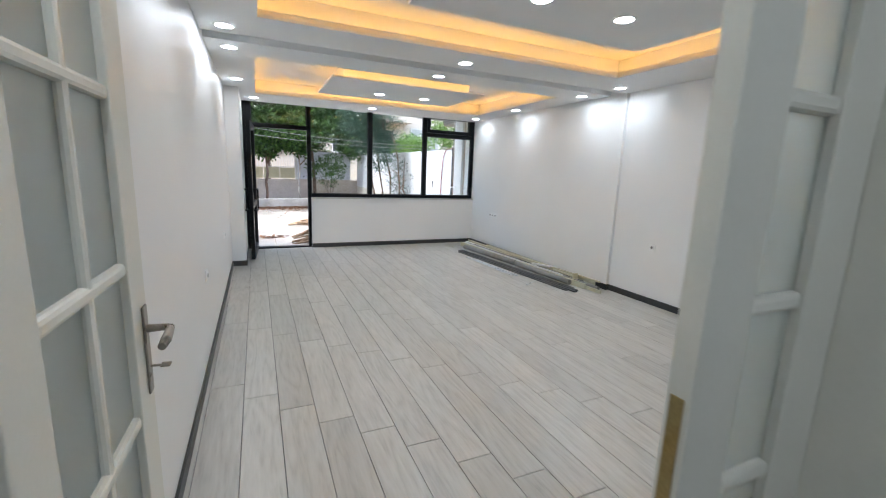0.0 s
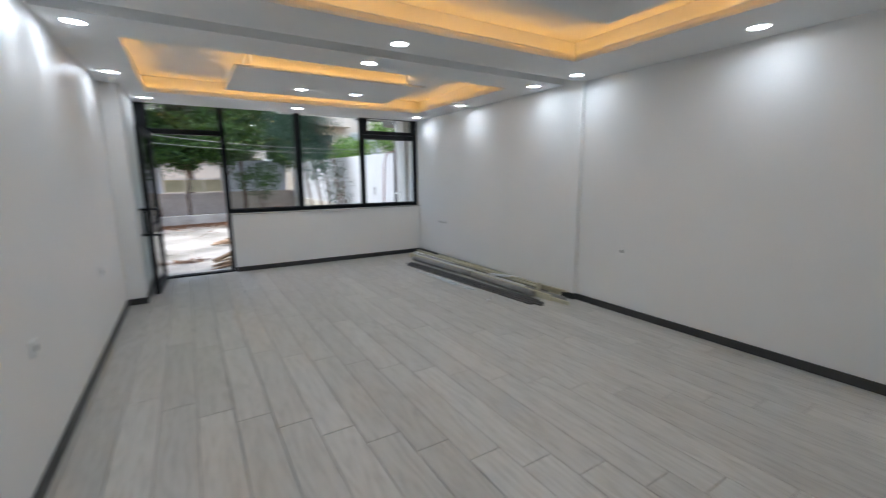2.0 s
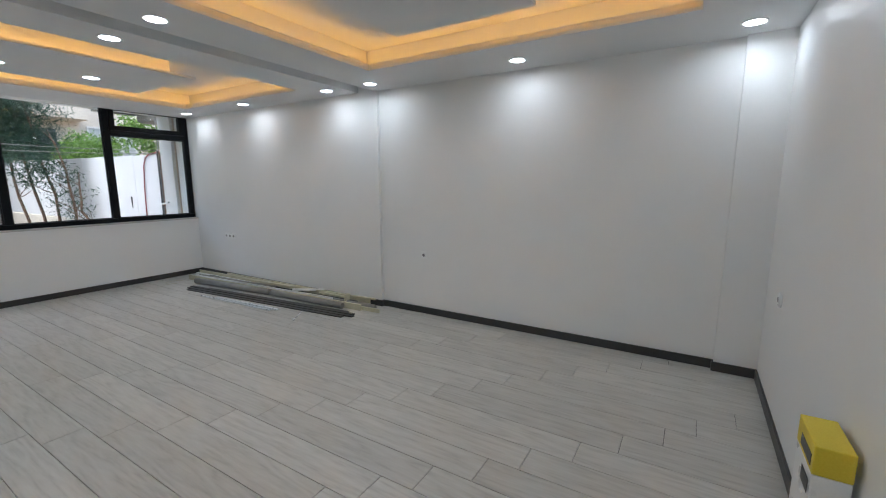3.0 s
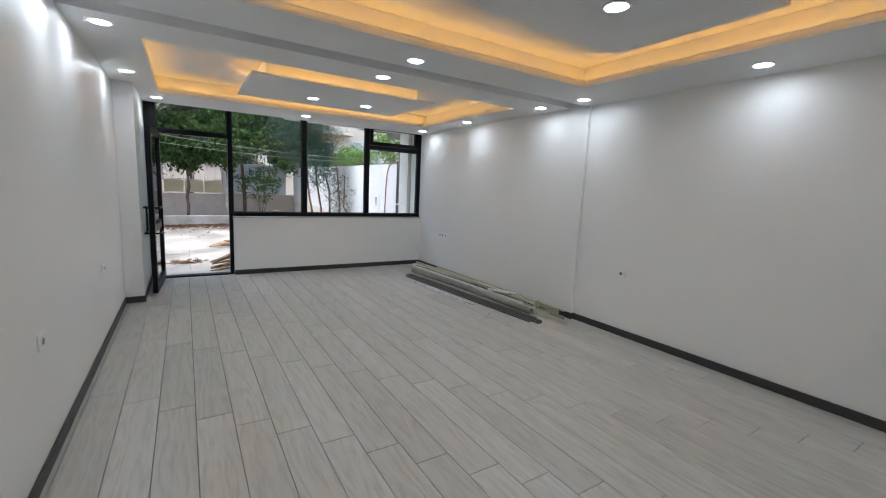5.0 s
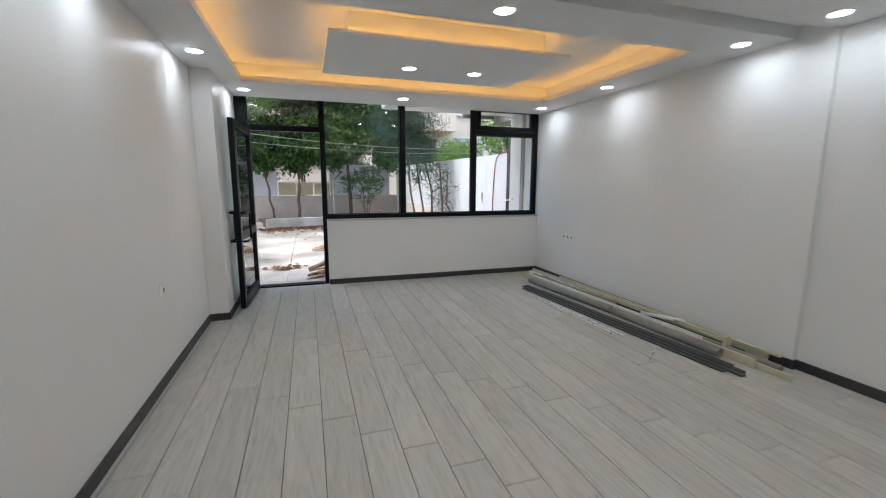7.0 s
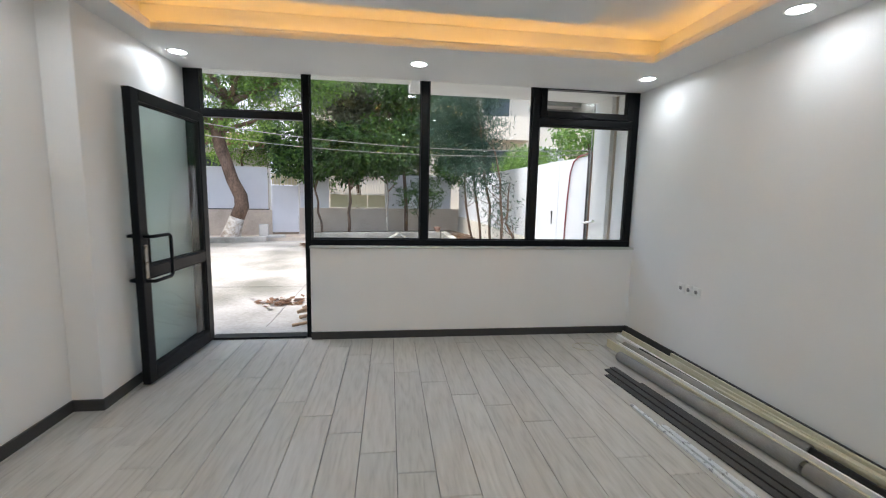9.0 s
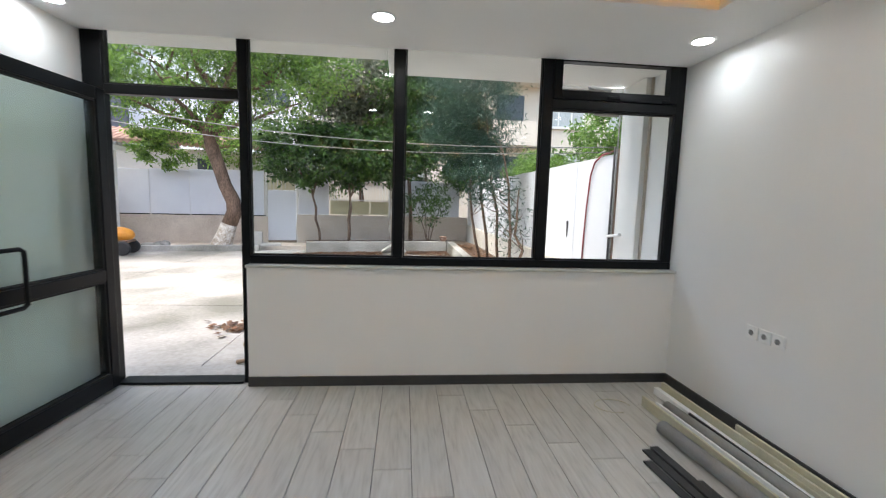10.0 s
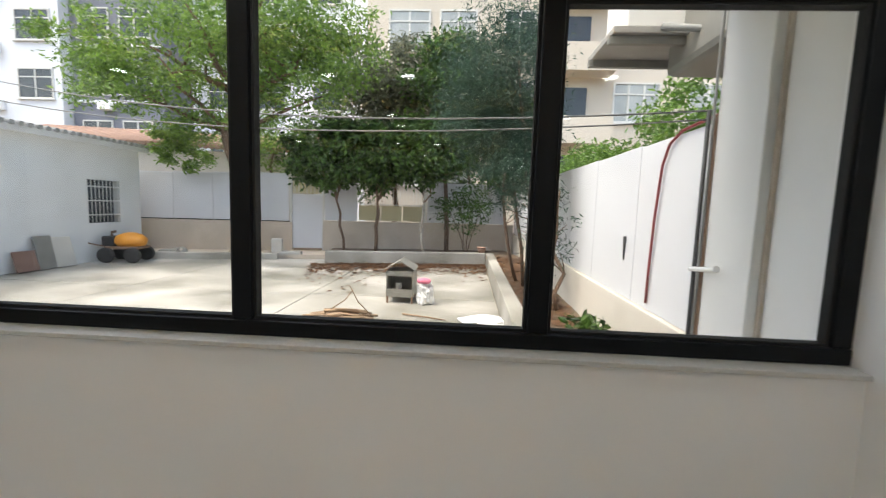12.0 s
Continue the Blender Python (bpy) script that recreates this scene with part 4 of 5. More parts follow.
for k in range(24):
    lift = 0.02 + 0.40 * (k / 24) ** 1.3
    x, y = 0.66 + rs2.uniform(-0.06, 0.2) + 0.25 * lift, 8.72 + rs2.uniform(-0.22, 0.22)
    L, r = rs2.uniform(0.5, 1.0), rs2.uniform(0.009, 0.022)
    dy, rise = rs2.uniform(-0.18, 0.18), rs2.uniform(0.02, 0.22)
    z = G + r + (0 if k < 9 else lift * rs2.uniform(0.2, 0.8))
    pts = [(x, y, z), (x + L * 0.35, y + dy * 0.5, z + rise * 0.4 + rs2.uniform(0, 0.03)), (x + L * 0.7, y + dy, z + rise), (x + L, y + dy * 1.2, z + rise * 1.1)]
    solid("branch", tube(nb(), pts, [r, r * 0.95, r * 0.8, r * 0.5], 7), TWIG, "dry cut branch heaped on the concrete beside the doorway", "branch", "branches beside the doorway")
pot = thing("flower_pot", far(8.85, 1.75, 0.3), "small terracotta flower pot on the kerb", "flower pot")
c = far(8.72, 1.76, 0)
part("body", tube(nb(), [(c.x, c.y, 0.251), (c.x, c.y, 0.37)], [0.08, 0.11], 16), TILE, pot)
part("rim", tube(nb(), [(c.x, c.y, 0.37), (c.x, c.y, 0.40)], [0.125, 0.125], 16), TILE, pot)
bm = fbox(nb(), 3.25, 3.52, 0.85, 1.03, 0.05, 0.46, 0.02)
solid("concrete_block", bm, CONCRETE, "upright concrete block beside the tree trunk", "block")

# overhead cables
def cable(a, b, sag, r, mat, label):
    a, b = Vector(a), Vector(b)
    pts = [a.lerp(b, k / 24) - Vector((0, 0, sag * 4 * (k / 24) * (1 - k / 24))) for k in range(25)]
    solid("overhead_cable", tube(nb(), pts, r, 6), mat, label, "cable", "overhead cables")


cable((-8.5, 11.9, 4.62), (4.30, 9.06, 2.05), 0.75, 0.0055, CABLE, "pale overhead cable sagging across the yard")
cable((-8.5, 11.9, 4.22), (4.30, 9.06, 2.0), 0.72, 0.005, CABLE, "pale overhead cable sagging across the yard")

# old air conditioner on brackets and broken render above the fence
ac = thing("air_conditioner", (4.7, 10.6, 2.75), "old white air conditioner unit on rusty brackets", "air conditioner")
part("case", box(nb(), 4.15, 5.0, 10.2, 10.75, 2.98, 3.5, 0.02), WHITEOUT, ac)
part("tray", box(nb(), 4.02, 5.1, 10.1, 10.85, 2.90, 2.955, 0.006), TIN, ac, "rust-stained drip tray")
for y in (10.15, 10.72):
    part("bracket", box(nb(), 4.0, 5.6, y, y + 0.05, 2.83, 2.90, 0.004), ZINC, ac)
part("pipe", tube(nb(), [(4.4, 10.1, 2.95), (4.7, 9.9, 2.85), (5.0, 9.7, 3.0), (5.2, 9.4, 2.95)], 0.03, 8), CABLE, ac)
# neighbouring overhang, the same mottled dull grey on all its faces
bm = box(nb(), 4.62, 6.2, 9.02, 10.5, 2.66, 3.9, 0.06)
structure("neighbour_overhang", bm, ZINC, "mottled grey underside of the neighbouring overhang", "overhang")

# ---------------------------------------------------------------- plants


def leaf_cloud(clumps, size, seed, fold=0.25, droop=0.3, aspect=0.42):
    """Vertices and faces of many small folded leaves, gathered in clumps (centre, radii, leaves, sprigs)."""
    rng = np.random.default_rng(seed)
    P = []
    for (c, r, n, sprigs) in clumps:
        d = rng.normal(size=(sprigs, 3))
        d /= np.linalg.norm(d, axis=1)[:, None]
        cen = np.array(c) + d * np.array(r) * (rng.random((sprigs, 1)) ** 0.45)
        which = rng.integers(0, sprigs, n)
        spread = np.array(r).mean() * 0.115
        P.append(cen[which] + rng.normal(size=(n, 3)) * spread * np.array([1.25, 1.25, 0.75]))
    P = np.concatenate(P)
    n = len(P)
    ax = rng.normal(size=(n, 3))
    ax[:, 2] -= droop
    ax /= np.linalg.norm(ax, axis=1)[:, None]
    sd = np.cross(ax, rng.normal(size=(n, 3)))
    sd /= np.linalg.norm(sd, axis=1)[:, None]
    nm = np.cross(ax, sd)
    L = (size * rng.uniform(0.6, 1.25, n))[:, None]
    V = np.stack([P, P + ax * L * 0.5 + sd * L * aspect * 0.5 + nm * L * fold * 0.3, P + ax * L, P + ax * L * 0.5 - sd * L * aspect * 0.5 + nm * L * fold * 0.3], 1).reshape(-1, 3)
    F = np.arange(4 * n).reshape(-1, 4)
    return V, F


def crown(name, clumps, size, seed, mat, parent, **kw):
    V, F = leaf_cloud(clumps, size, seed, **kw)
    me = bpy.data.meshes.new(name)
    me.from_pydata(V.tolist(), [], F.tolist())
    me.materials.append(mat)
    ob = new(name, me)
    if parent is not None:
        ob.parent = parent
        ob.matrix_parent_inverse = parent.matrix_basis.inverted()
    return ob


def wander(a, b, seed, k=5, amp=0.08):
    r = random.Random(seed)
    a, b = Vector(a), Vector(b)
    return [a.lerp(b, i / k) + Vector((r.uniform(-amp, amp), r.uniform(-amp, amp), 0)) * (0 if i == 0 else 1) for i in range(k + 1)]


def limbs(bm, start, targets, r0, seed):
    for i, tg in enumerate(targets):
        pts = wander(start, tg, seed + i, 5, 0.12)
        tube(bm, pts, [r0 * (1 - 0.8 * k / 5) for k in range(6)], 7)
        for j in range(3):
            q = pts[3] + Vector((random.Random(seed * 7 + i * 3 + j).uniform(-0.8, 0.8), random.Random(seed * 9 + i * 5 + j).uniform(-0.6, 0.6), random.Random(seed + i + j * 4).uniform(0.1, 0.8)))
            tube(bm, wander(pts[2 + j % 3], q, seed + 50 + i * 3 + j, 3, 0.08), [r0 * 0.35, r0 * 0.25, r0 * 0.15, r0 * 0.07], 6)


# the big leaning tree
base = far(2.50, 0.9, 0.05)
bt = thing("tree", base, "leaning old tree with limewashed foot and light leaves", "tree")
tp = [(2.88, 0.9, 0.0), (2.98, 0.9, 0.3), (3.10, 0.9, 0.65), (3.24, 0.9, 1.0), (3.22, 0.9, 1.3), (3.02, 0.9, 1.75), (2.88, 0.9, 2.25), (2.74, 0.92, 2.7), (2.70, 0.94, 3.1), (2.80, 0.95, 3.5), (3.02, 0.95, 3.95)]
tp = [far(p[0] - 0.44, p[1], p[2]) for p in tp]
part("trunk", tube(nb(), tp[2:], [0.2, 0.2, 0.19, 0.17, 0.165, 0.175, 0.19, 0.18, 0.14], 14), BARK, bt)
part("foot", tube(nb(), [tp[0] - Vector((0, 0, 0.1)), tp[0], tp[1], tp[2] + Vector((0, 0, 0.004))], [0.36, 0.30, 0.235, 0.207], 14), LIME, bt, "limewashed foot of the trunk")
bm = nb()
limbs(bm, tp[-1], [far(0.6, 1.2, 5.0), far(1.8, 2.2, 5.6), far(3.0, 0.4, 6.2), far(4.6, 1.4, 5.4), far(4.2, 2.2, 4.6), far(3.6, 2.6, 5.8)], 0.11, 11)
limbs(bm, tp[8], [far(0.3, 1.6, 3.9), far(1.2, 2.4, 4.4), far(4.6, 1.8, 4.0)], 0.07, 31)
part("limbs", bm, BARK, bt)
crown("crown", [(far(2.6, 1.3, 5.5), (2.6, 1.8, 1.4), 15000, 170), (far(0.5, 1.7, 4.1), (1.5, 1.2, 1.0), 5000, 70), (far(4.4, 1.6, 5.0), (1.6, 1.3, 1.5), 7500, 90), (far(-0.4, 1.6, 4.9), (0.9, 0.9, 0.7), 1300, 22), (far(2.0, 1.0, 3.4), (1.9, 0.8, 0.5), 2200, 40), (far(0.9, 0.3, 2.75), (1.0, 0.5, 0.55), 2600, 30)], 0.13, 1, LEAF_LIGHT, bt, aspect=0.36)

# citrus trees and thin trees in the bed
for i, (s, d, ang, crowns, n) in enumerate(((5.10, 0.9, -0.30, [((4.75, 0.9, 2.7), (1.15, 0.9, 0.85))], 9500), (5.95, 0.9, 0.05, [((5.9, 0.9, 2.75), (1.15, 0.95, 0.95))], 11000), (7.27, 0.9, -0.1, [((7.0, 0.8, 2.85), (1.1, 0.95, 0.95))], 9500))):
    tr = thing("citrus_tree", far(s, d, 0.22), "small citrus tree with glossy dark green leaves", "tree", "citrus trees in the bed")
    top = far(s + ang, d, 2.2)
    part("trunk", tube(nb(), wander(far(s, d, 0.15), top, 20 + i, 6, 0.05), [0.05 if i == 1 else 0.035] * 4 + [0.028, 0.025, 0.02], 8), LIME if i == 2 else BARK, tr)
    bm = nb()
    limbs(bm, wander(far(s, d, 0.15), top, 20 + i, 6, 0.05)[4], [far(s + ang + 0.5, d + 0.2, 2.7), far(s + ang - 0.5, d - 0.1, 2.8), far(s + ang, d + 0.4, 3.0)], 0.025, 60 + i)
    part("limbs", bm, BARK, tr)
    crown("crown", [(far(*c), r, n, 60) for c, r in crowns], 0.16, 40 + i, LEAF_DARK, tr, aspect=0.45, droop=0.6)

# loquat with dull large leaves behind, seen over the citrus
tr = thing("loquat_tree", far(6.6, -1.2, 0), "tall tree with dull grey-green leathery leaves", "tree")
part("trunk", tube(nb(), wander(far(6.6, -1.2, 0), far(6.4, -1.0, 4.2), 70, 6, 0.08), [0.1, 0.09, 0.085, 0.08, 0.07, 0.06, 0.05], 8), BARK, tr)
bm = nb()
limbs(bm, far(6.45, -1.05, 3.2), [far(5.4, -0.8, 5.0), far(6.6, -0.8, 5.8), far(7.6, -0.9, 5.0), far(6.0, -0.4, 4.2)], 0.055, 75)
part("limbs", bm, BARK, tr)
crown("crown", [(far(6.5, -0.8, 4.7), (2.1, 1.2, 1.7), 11000, 140)], 0.19, 71, LEAF_DULL, tr, aspect=0.34)

# feathery tree in the corner with several thin stems
tr = thing("feathery_tree", (3.85, 13.0, 0.16), "tall feathery blue-green tree with several thin stems", "tree")
for i, (a, b) in enumerate((((3.85, 13.3, 0.1), (3.3, 13.0, 4.2)), ((3.95, 12.8, 0.1), (3.55, 12.7, 3.6)), ((4.05, 12.1, 0.1), (3.8, 12.3, 2.6)), ((3.8, 13.8, 0.1), (3.25, 13.6, 3.3)), ((4.1, 11.8, 0.1), (4.0, 11.9, 1.7)))):
    pts = wander(a, b, 80 + i, 6, 0.08)
    part("stem", tube(nb(), pts, [0.032, 0.03, 0.027, 0.024, 0.02, 0.015, 0.008], 7), BARK, tr)
    bm = nb()
    for j in range(5):
        q = pts[2 + j % 4]
        rj = random.Random(300 + i * 9 + j)
        tube(bm, wander(q, q + Vector((rj.uniform(-0.6, 0.4), rj.uniform(-0.5, 0.5), rj.uniform(0.1, 0.6))), 320 + i * 5 + j, 3, 0.04), [0.01, 0.008, 0.006, 0.003], 5)
    part("twigs", bm, BARK, tr)
crown("crown", [((3.3, 13.0, 3.3), (0.9, 1.0, 1.35), 21000, 210), ((3.55, 12.7, 2.1), (0.6, 0.75, 0.7), 4200, 80), ((3.95, 12.2, 1.2), (0.35, 0.7, 0.7), 900, 60)], 0.085, 81, LEAF_BLUE, tr, aspect=0.2, droop=0.8)
tr = thing("laurel_tree", far(8.0, 0.5, 0.22), "tall glossy green tree behind the bed", "tree")
part("trunk", tube(nb(), wander(far(8.0, 0.5, 0.15), far(7.8, 0.5, 4.5), 90, 6, 0.07), [0.07, 0.065, 0.06, 0.055, 0.05, 0.04, 0.03], 8), BARK, tr)
bm = nb()
limbs(bm, far(7.9, 0.5, 2.6), [far(7.2, 0.7, 4.2), far(8.6, 0.6, 4.4), far(8.0, 0.9, 5.2)], 0.04, 92)
part("limbs", bm, BARK, tr)
crown("crown", [(far(8.0, 0.6, 4.6), (1.5, 1.1, 1.7), 11000, 110), (far(7.6, 0.7, 3.1), (1.2, 0.9, 0.9), 6000, 70), (far(9.7, 0.7, 3.4), (1.1, 0.8, 1.5), 8500, 110)], 0.16, 91, LEAF_DARK, tr, aspect=0.4)
tr = thing("shrub", far(8.4, 1.0, 0.22), "sparse dark green shrub in the bed", "shrub")
for i in range(4):
    part("stem", tube(nb(), wander(far(8.4 + 0.04 * i, 1.0, 0.2), far(7.95 + 0.3 * i, 1.0, 1.45), 95 + i, 4, 0.05), [0.014, 0.012, 0.011, 0.009, 0.006], 6), BARK, tr)
crown("crown", [(far(8.4, 1.0, 1.4), (0.85, 0.55, 0.65), 1300, 80)], 0.13, 99, LEAF_DARK, tr, aspect=0.34)
tr = thing("weed_clump", (4.0, 10.3, 0.16), "green weeds growing at the foot of the fence", "plant")
crown("leaves", [((4.05, 10.4, 0.34), (0.16, 0.4, 0.12), 140, 16)], 0.12, 101, LEAF_DARK, tr, aspect=0.4)
# greenery behind the fences
for i, (c, r, n, size, m, lab) in enumerate((((6.4, 13.5, 3.0), (0.9, 0.9, 0.9), 2600, 0.12, LEAF_BRIGHT, "bright green bush behind the side fence"), ((5.4, 15.5, 2.3), (0.6, 2.2, 0.5), 3600, 0.11, LEAF_BRIGHT, "light green bush behind the side fence"), ((-1.2, 20.5, 3.0), (2.4, 1.3, 1.7), 10000, 0.13, LEAF_DARK, "dark green tree behind the boundary wall"), ((2.8, 21.2, 3.6), (2.4, 1.3, 1.9), 10000, 0.13, LEAF_DARK, "dark green tree behind the boundary wall"), ((-3.6, 19.8, 3.2), (1.5, 1.0, 0.9), 3600, 0.12, LEAF_LIGHT, "light green tree behind the sheet fence"))):
    tr = thing("background_tree", (c[0], c[1], G), lab, "tree", "greenery behind the fences")
    part("trunk", tube(nb(), wander((c[0], c[1], -0.15), (c[0] + 0.1, c[1], c[2]), 110 + i, 5, 0.08), [0.07, 0.065, 0.06, 0.05, 0.04, 0.03], 8), BARK, tr)
    crown("crown", [(c, r, n, 60)], size, 120 + i, m, tr)

# fallen leaves
rng = np.random.default_rng(9)
n = 4200
s = rng.uniform(4.4, 8.7, n)
d = 1.9 + rng.exponential(0.5, n)
pts = np.array([far(a, b, G + 0.012) for a, b in zip(s, d)])
side = rng.random(n) < 0.3
pts[side, 0], pts[side, 1], pts[side, 2] = 3.62 + 0.6 * rng.random(side.sum()), rng.uniform(11, 17.3, side.sum()), 0.172
fal = (rng.random(n) < 0.03) & ~side
pts[fal, 0], pts[fal, 1] = 0.28 + 0.13 * rng.normal(size=fal.sum()), 9.57 + 0.10 * rng.normal(size=fal.sum())
a = rng.uniform(0, 6.28, n)
L = rng.uniform(0.06, 0.14, n)
ax = np.stack([np.cos(a), np.sin(a), rng.uniform(-0.05, 0.25, n)], 1) * L[:, None]
sd = np.stack([-np.sin(a), np.cos(a), rng.uniform(0, 0.3, n)], 1) * L[:, None] * 0.3
V = np.stack([pts, pts + ax * 0.5 + sd, pts + ax, pts + ax * 0.5 - sd], 1).reshape(-1, 3)
V[:, 2] = np.maximum(V[:, 2], np.repeat(pts[:, 2], 4))
me = bpy.data.meshes.new("fallen_leaves")
me.from_pydata(V.tolist(), [], np.arange(4 * n).reshape(-1, 4).tolist())
me.materials.append(LEAF_DRY)
tagged(new("fallen_leaves", me), "dry brown fallen leaves scattered on the concrete", "leaves", kind="stuff")

# ---------------------------------------------------------------- houses beyond


def house_window(t, x0, x1, y, z0, z1, frame_mat, glass, lights=2):
    w = part("window", framed(nb(), x0, x1, z0, z1, 0.08, y - 0.06, y + 0.02, 0), frame_mat, t)
    part("pane", box(nb(), x0 + 0.08, x1 - 0.08, y - 0.02, y - 0.005, z0 + 0.08, z1 - 0.08), glass, w)
    for k in range(1, lights):
        x = x0 + (x1 - x0) * k / lights
        part("bar", box(nb(), x - 0.04, x + 0.04, y - 0.055, y - 0.02, z0 + 0.08, z1 - 0.08), frame_mat, w)
    part("bar", box(nb(), x0 + 0.08, x1 - 0.08, y - 0.05, y - 0.021, z1 - 0.55, z1 - 0.48), frame_mat, w)
    part("sill", box(nb(), x0 - 0.08, x1 + 0.08, y - 0.14, y, z0 - 0.07, z0, 0.01), frame_mat, w)


h = thing("apartment_building", (6, 29, 0), "beige apartment building with white windows and balconies", "building")
part("wall", box(nb(), -2.0, 16.0, 26.0, 34.0, -0.2, 16.0), BEIGE, h)
part("roof", box(nb(), -2.3, 16.3, 25.7, 34.3, 16.0, 16.4), TILE, h)
for z0 in (2.4, 5.43, 8.46, 11.5):
    for x0, x1, g, k in ((-1.0, 0.9, PALEGLASS, 2), (1.3, 3.0, PALEGLASS, 2), (4.2, 5.6, DARKGLASS, 2), (9.15, 11.2, PALEGLASS, 3), (12.4, 14.2, PALEGLASS, 2)):
        house_window(h, x0, x1, 26.0, z0, z0 + 1.76, IRON, g, k)
    b = part("balcony", box(nb(), 6.0, 8.9, 24.9, 26.0, z0 - 1.1, z0 - 0.9, 0.01), BEIGE, h)
    part("parapet", box(nb(), 6.0, 8.9, 24.9, 25.0, z0 - 0.9, z0 + 0.05, 0.01), BEIGE, b)
    part("balcony_door", box(nb(), 6.6, 8.0, 25.96, 25.995, z0 - 0.9, z0 + 1.5), DARKGLASS, b)
h = thing("apartment_building", (-25, 33, 0), "tall white apartment building with wide windows", "building")
part("wall", box(nb(), -34.0, -20.9, 30.0, 40.0, -0.2, 22.0), BLUEWHITE, h)
part("roof", box(nb(), -34.2, -20.7, 29.8, 40.2, 22.0, 22.3), TIN, h)
for z0 in (3.6, 6.93, 10.2, 13.5):
    for x0 in (-31.5, -28.0, -23.6):
        house_window(h, x0, x0 + 2.2, 30.0, z0, z0 + 1.75, IRON, DARKGLASS, 2)
    part("air_conditioner", box(nb(), -25.3, -24.5, 29.6, 30.0, z0 - 0.7, z0 - 0.1, 0.03), PLASTIC, h)
h = thing("apartment_building", (-18, 32, 0), "dark slate grey apartment building with white trim", "building")
part("wall", box(nb(), -20.85, -15.2, 30.6, 40.0, -0.2, 19.0), SLATE, h)
part("roof", box(nb(), -21.0, -15.0, 30.3, 40.2, 19.0, 19.3), TILE, h)
for z0 in (4.2, 7.4, 10.6):
    house_window(h, -20.3, -18.4, 30.6, z0, z0 + 1.7, IRON, DARKGLASS, 2)
    house_window(h, -17.8, -15.9, 30.6, z0, z0 + 1.7, IRON, DARKGLASS, 2)
    part("trim", box(nb(), -20.85, -15.2, 30.5, 30.6, z0 - 0.5, z0 - 0.35), BLUEWHITE, h)
    part("air_conditioner", box(nb(), -19.0, -18.2, 30.15, 30.6, z0 - 0.95, z0 - 0.55, 0.03), PLASTIC, h)
h = thing("apartment_building", (-10, 34, 0), "pale apartment building behind the trees", "building")
part("wall", box(nb(), -15.1, -3.5, 33.0, 42.0, -0.2, 18.0), BLUEWHITE, h)
part("roof", box(nb(), -15.3, -3.3, 32.8, 42.2, 18.0, 18.3), TIN, h)
for z0 in (4.0, 7.2, 10.4, 13.6):
    for x0 in (-14.0, -10.8, -7.2):
        house_window(h, x0, x0 + 1.9, 33.0, z0, z0 + 1.6, IRON, DARKGLASS, 2)
# low tiled shed behind the sheet fence
h = thing("tiled_shed", far(0.5, -4, 0), "low cream shed with a terracotta tiled roof", "shed")
part("wall", fbox(nb(), -5.0, 3.4, -6.0, -2.6, -0.2, 3.0), RENDERED, h)
part("doorway", fbox(nb(), 1.2, 1.9, -2.595, -2.55, 0.3, 2.7), DARKGLASS, h, "dark doorway")
for k in range(48):
    s0 = -5.2 + k * 0.18
    part("roof_tile", tube(nb(), [far(s0, -2.2, 3.10), far(s0, -4.4, 3.75)], 0.085, 6), TILE, h)

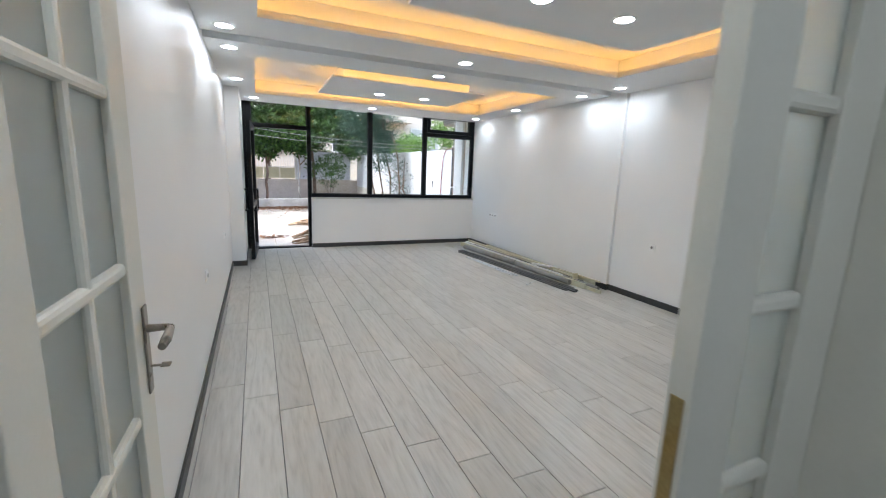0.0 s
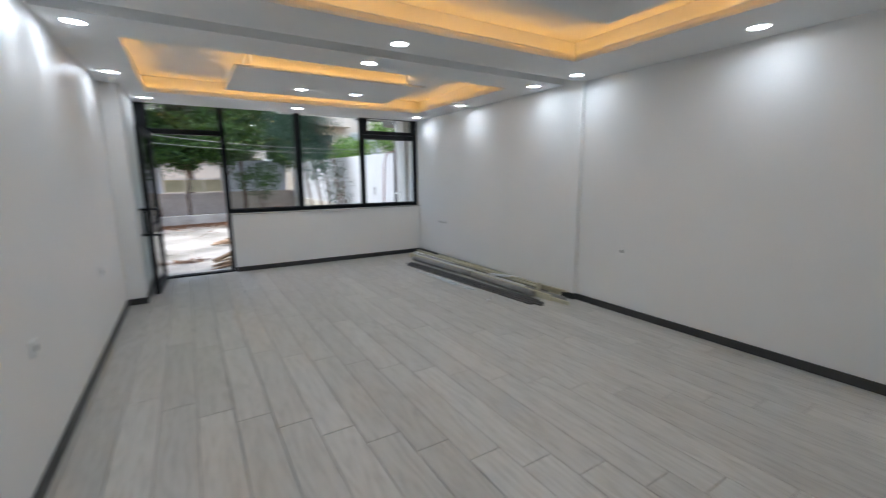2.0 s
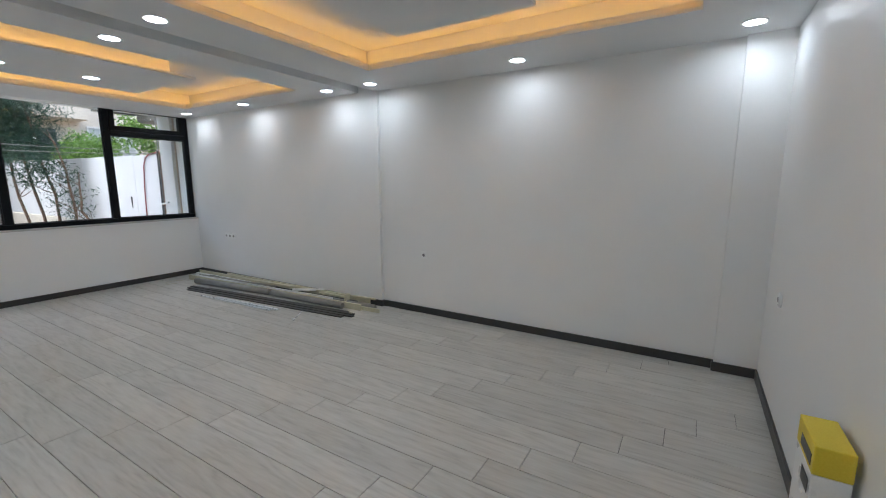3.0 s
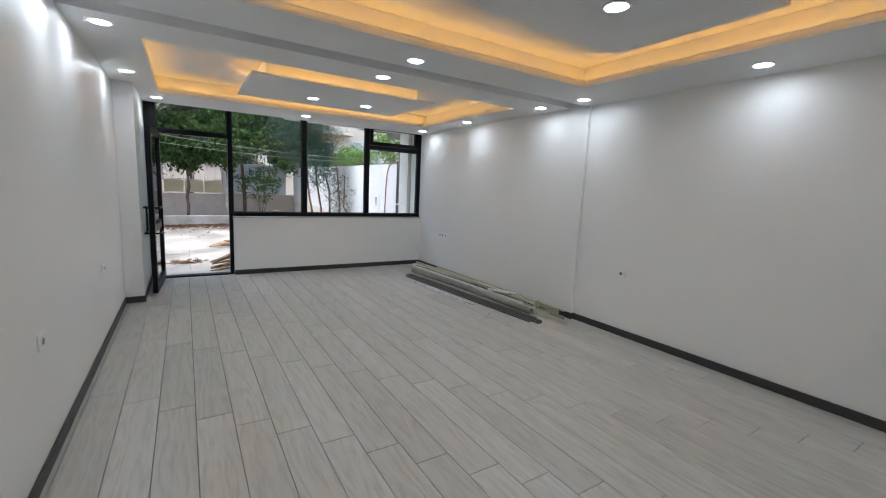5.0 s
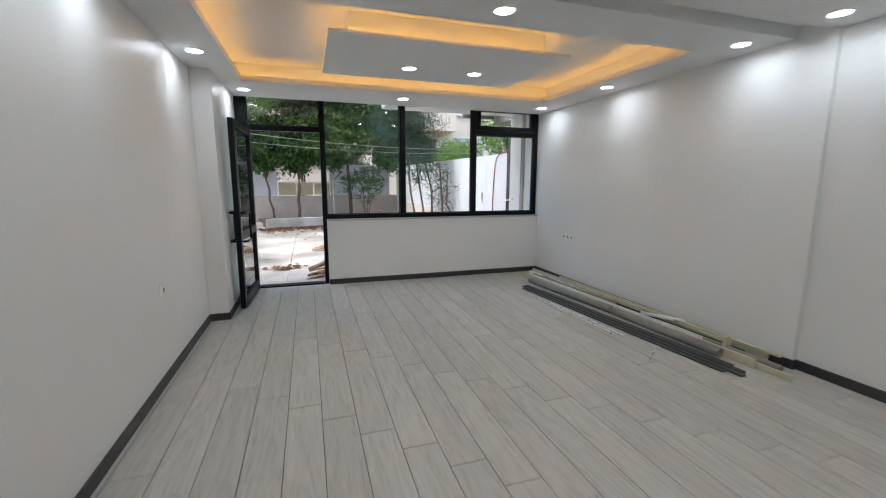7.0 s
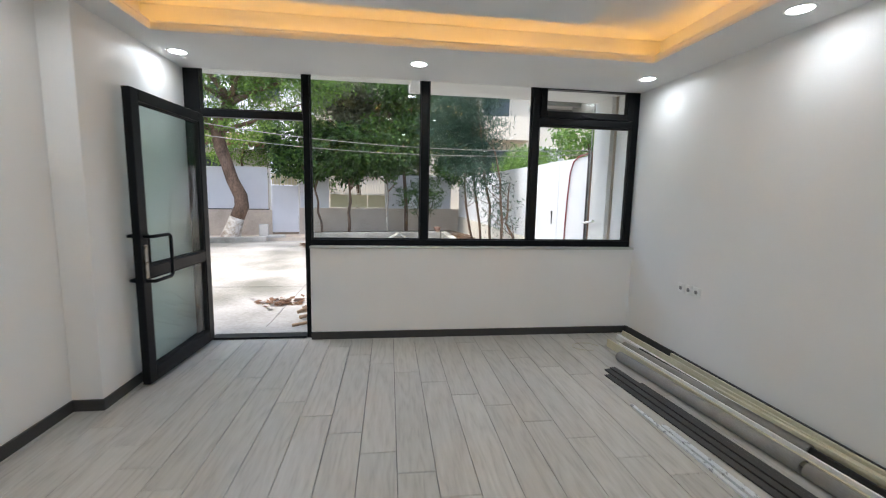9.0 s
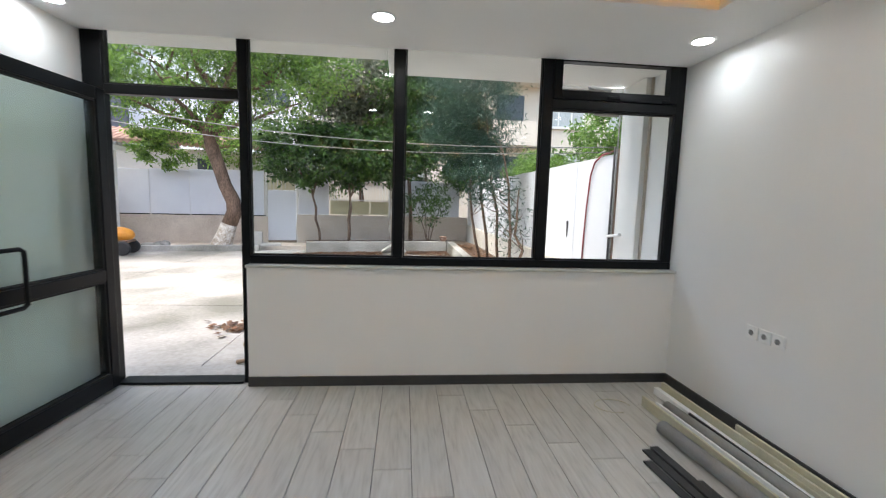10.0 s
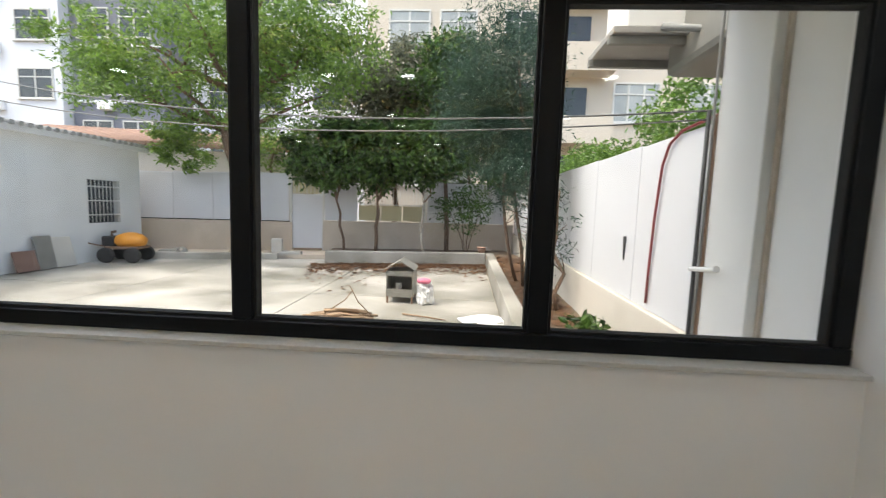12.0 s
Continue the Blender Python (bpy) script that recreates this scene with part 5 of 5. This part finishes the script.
# ---------------------------------------------------------------- pieces: yard slabs and floor planks
yard = thing("pavement", (0, 12.5, G - 0.1), "worn concrete yard cast in large slabs", "pavement", kind="structure")
bm = box(nb(), -8.5, 4.36, 8.152, 18.2, -0.35, G - 0.03)
part("bedding", bm, PLINTH, yard)
xs = [-8.4, -5.5, -2.75, 0.35, 3.39]
ys = [8.16, 10.6, 13.1, 15.6, 18.1]
for x0, x1 in zip(xs, xs[1:]):
    for y0, y1 in zip(ys, ys[1:]):
        part("slab", box(nb(), x0 + 0.006, x1 - 0.006, y0 + 0.006, y1 - 0.006, G - 0.03, G + rs.uniform(-0.002, 0.002), 0.004), CONCRETE, yard)

fl = thing("floor", (2, 4, 0), "white-washed oak laminate plank floor", "floor", kind="structure")
part("underlay", box(nb(), XL, XN, -2.5, 7.985, -0.08, -0.010), SUBFLOOR, fl)
part("underlay", box(nb(), -0.02, 0.95, 7.985, 8.06, -0.08, -0.004), SUBFLOOR, fl)
PW, PL, GAP = 0.203, 1.235, 0.0034
plank_meshes = {}


def plank(x0, x1, y0, y1):
    key = (round(x1 - x0, 3), round(y1 - y0, 3))
    if key not in plank_meshes:
        w, l = key[0] / 2 - GAP / 2, key[1] / 2 - GAP / 2
        b, z = 0.0018, -0.0016
        bm = nb()
        top = [bm.verts.new((sx * (w - b), sy * (l - b), 0)) for sx, sy in ((-1, -1), (1, -1), (1, 1), (-1, 1))]
        edge = [bm.verts.new((sx * w, sy * l, z)) for sx, sy in ((-1, -1), (1, -1), (1, 1), (-1, 1))]
        low = [bm.verts.new((sx * w, sy * l, -0.009)) for sx, sy in ((-1, -1), (1, -1), (1, 1), (-1, 1))]
        bm.faces.new(top)
        for p, q in ((top, edge), (edge, low)):
            for k in range(4):
                bm.faces.new((q[k], q[(k + 1) % 4], p[(k + 1) % 4], p[k]))
        plank_meshes[key] = mesh_of("plank", bm, OAK)
    ob = new("plank", plank_meshes[key])
    ob.parent = fl
    ob.matrix_parent_inverse = fl.matrix_basis.inverted()
    ob.location = ((x0 + x1) / 2, (y0 + y1) / 2, 0)


rp = random.Random(21)
x, row = 1.34 - PW * 9, -3
while x < XN:
    x0, x1 = max(x, XL), min(x + PW, XN)
    y = (3.76 - 0.202 * row + rp.uniform(-0.02, 0.02)) % PL - 2 * PL
    while y < 7.985:
        y0, y1 = max(y, -2.45), min(y + PL, 7.985)
        if y1 - y0 > 0.03 and x1 - x0 > 0.01:
            plank(x0, x1, y0, y1)
        y += PL
    x, row = x + PW, row + 1
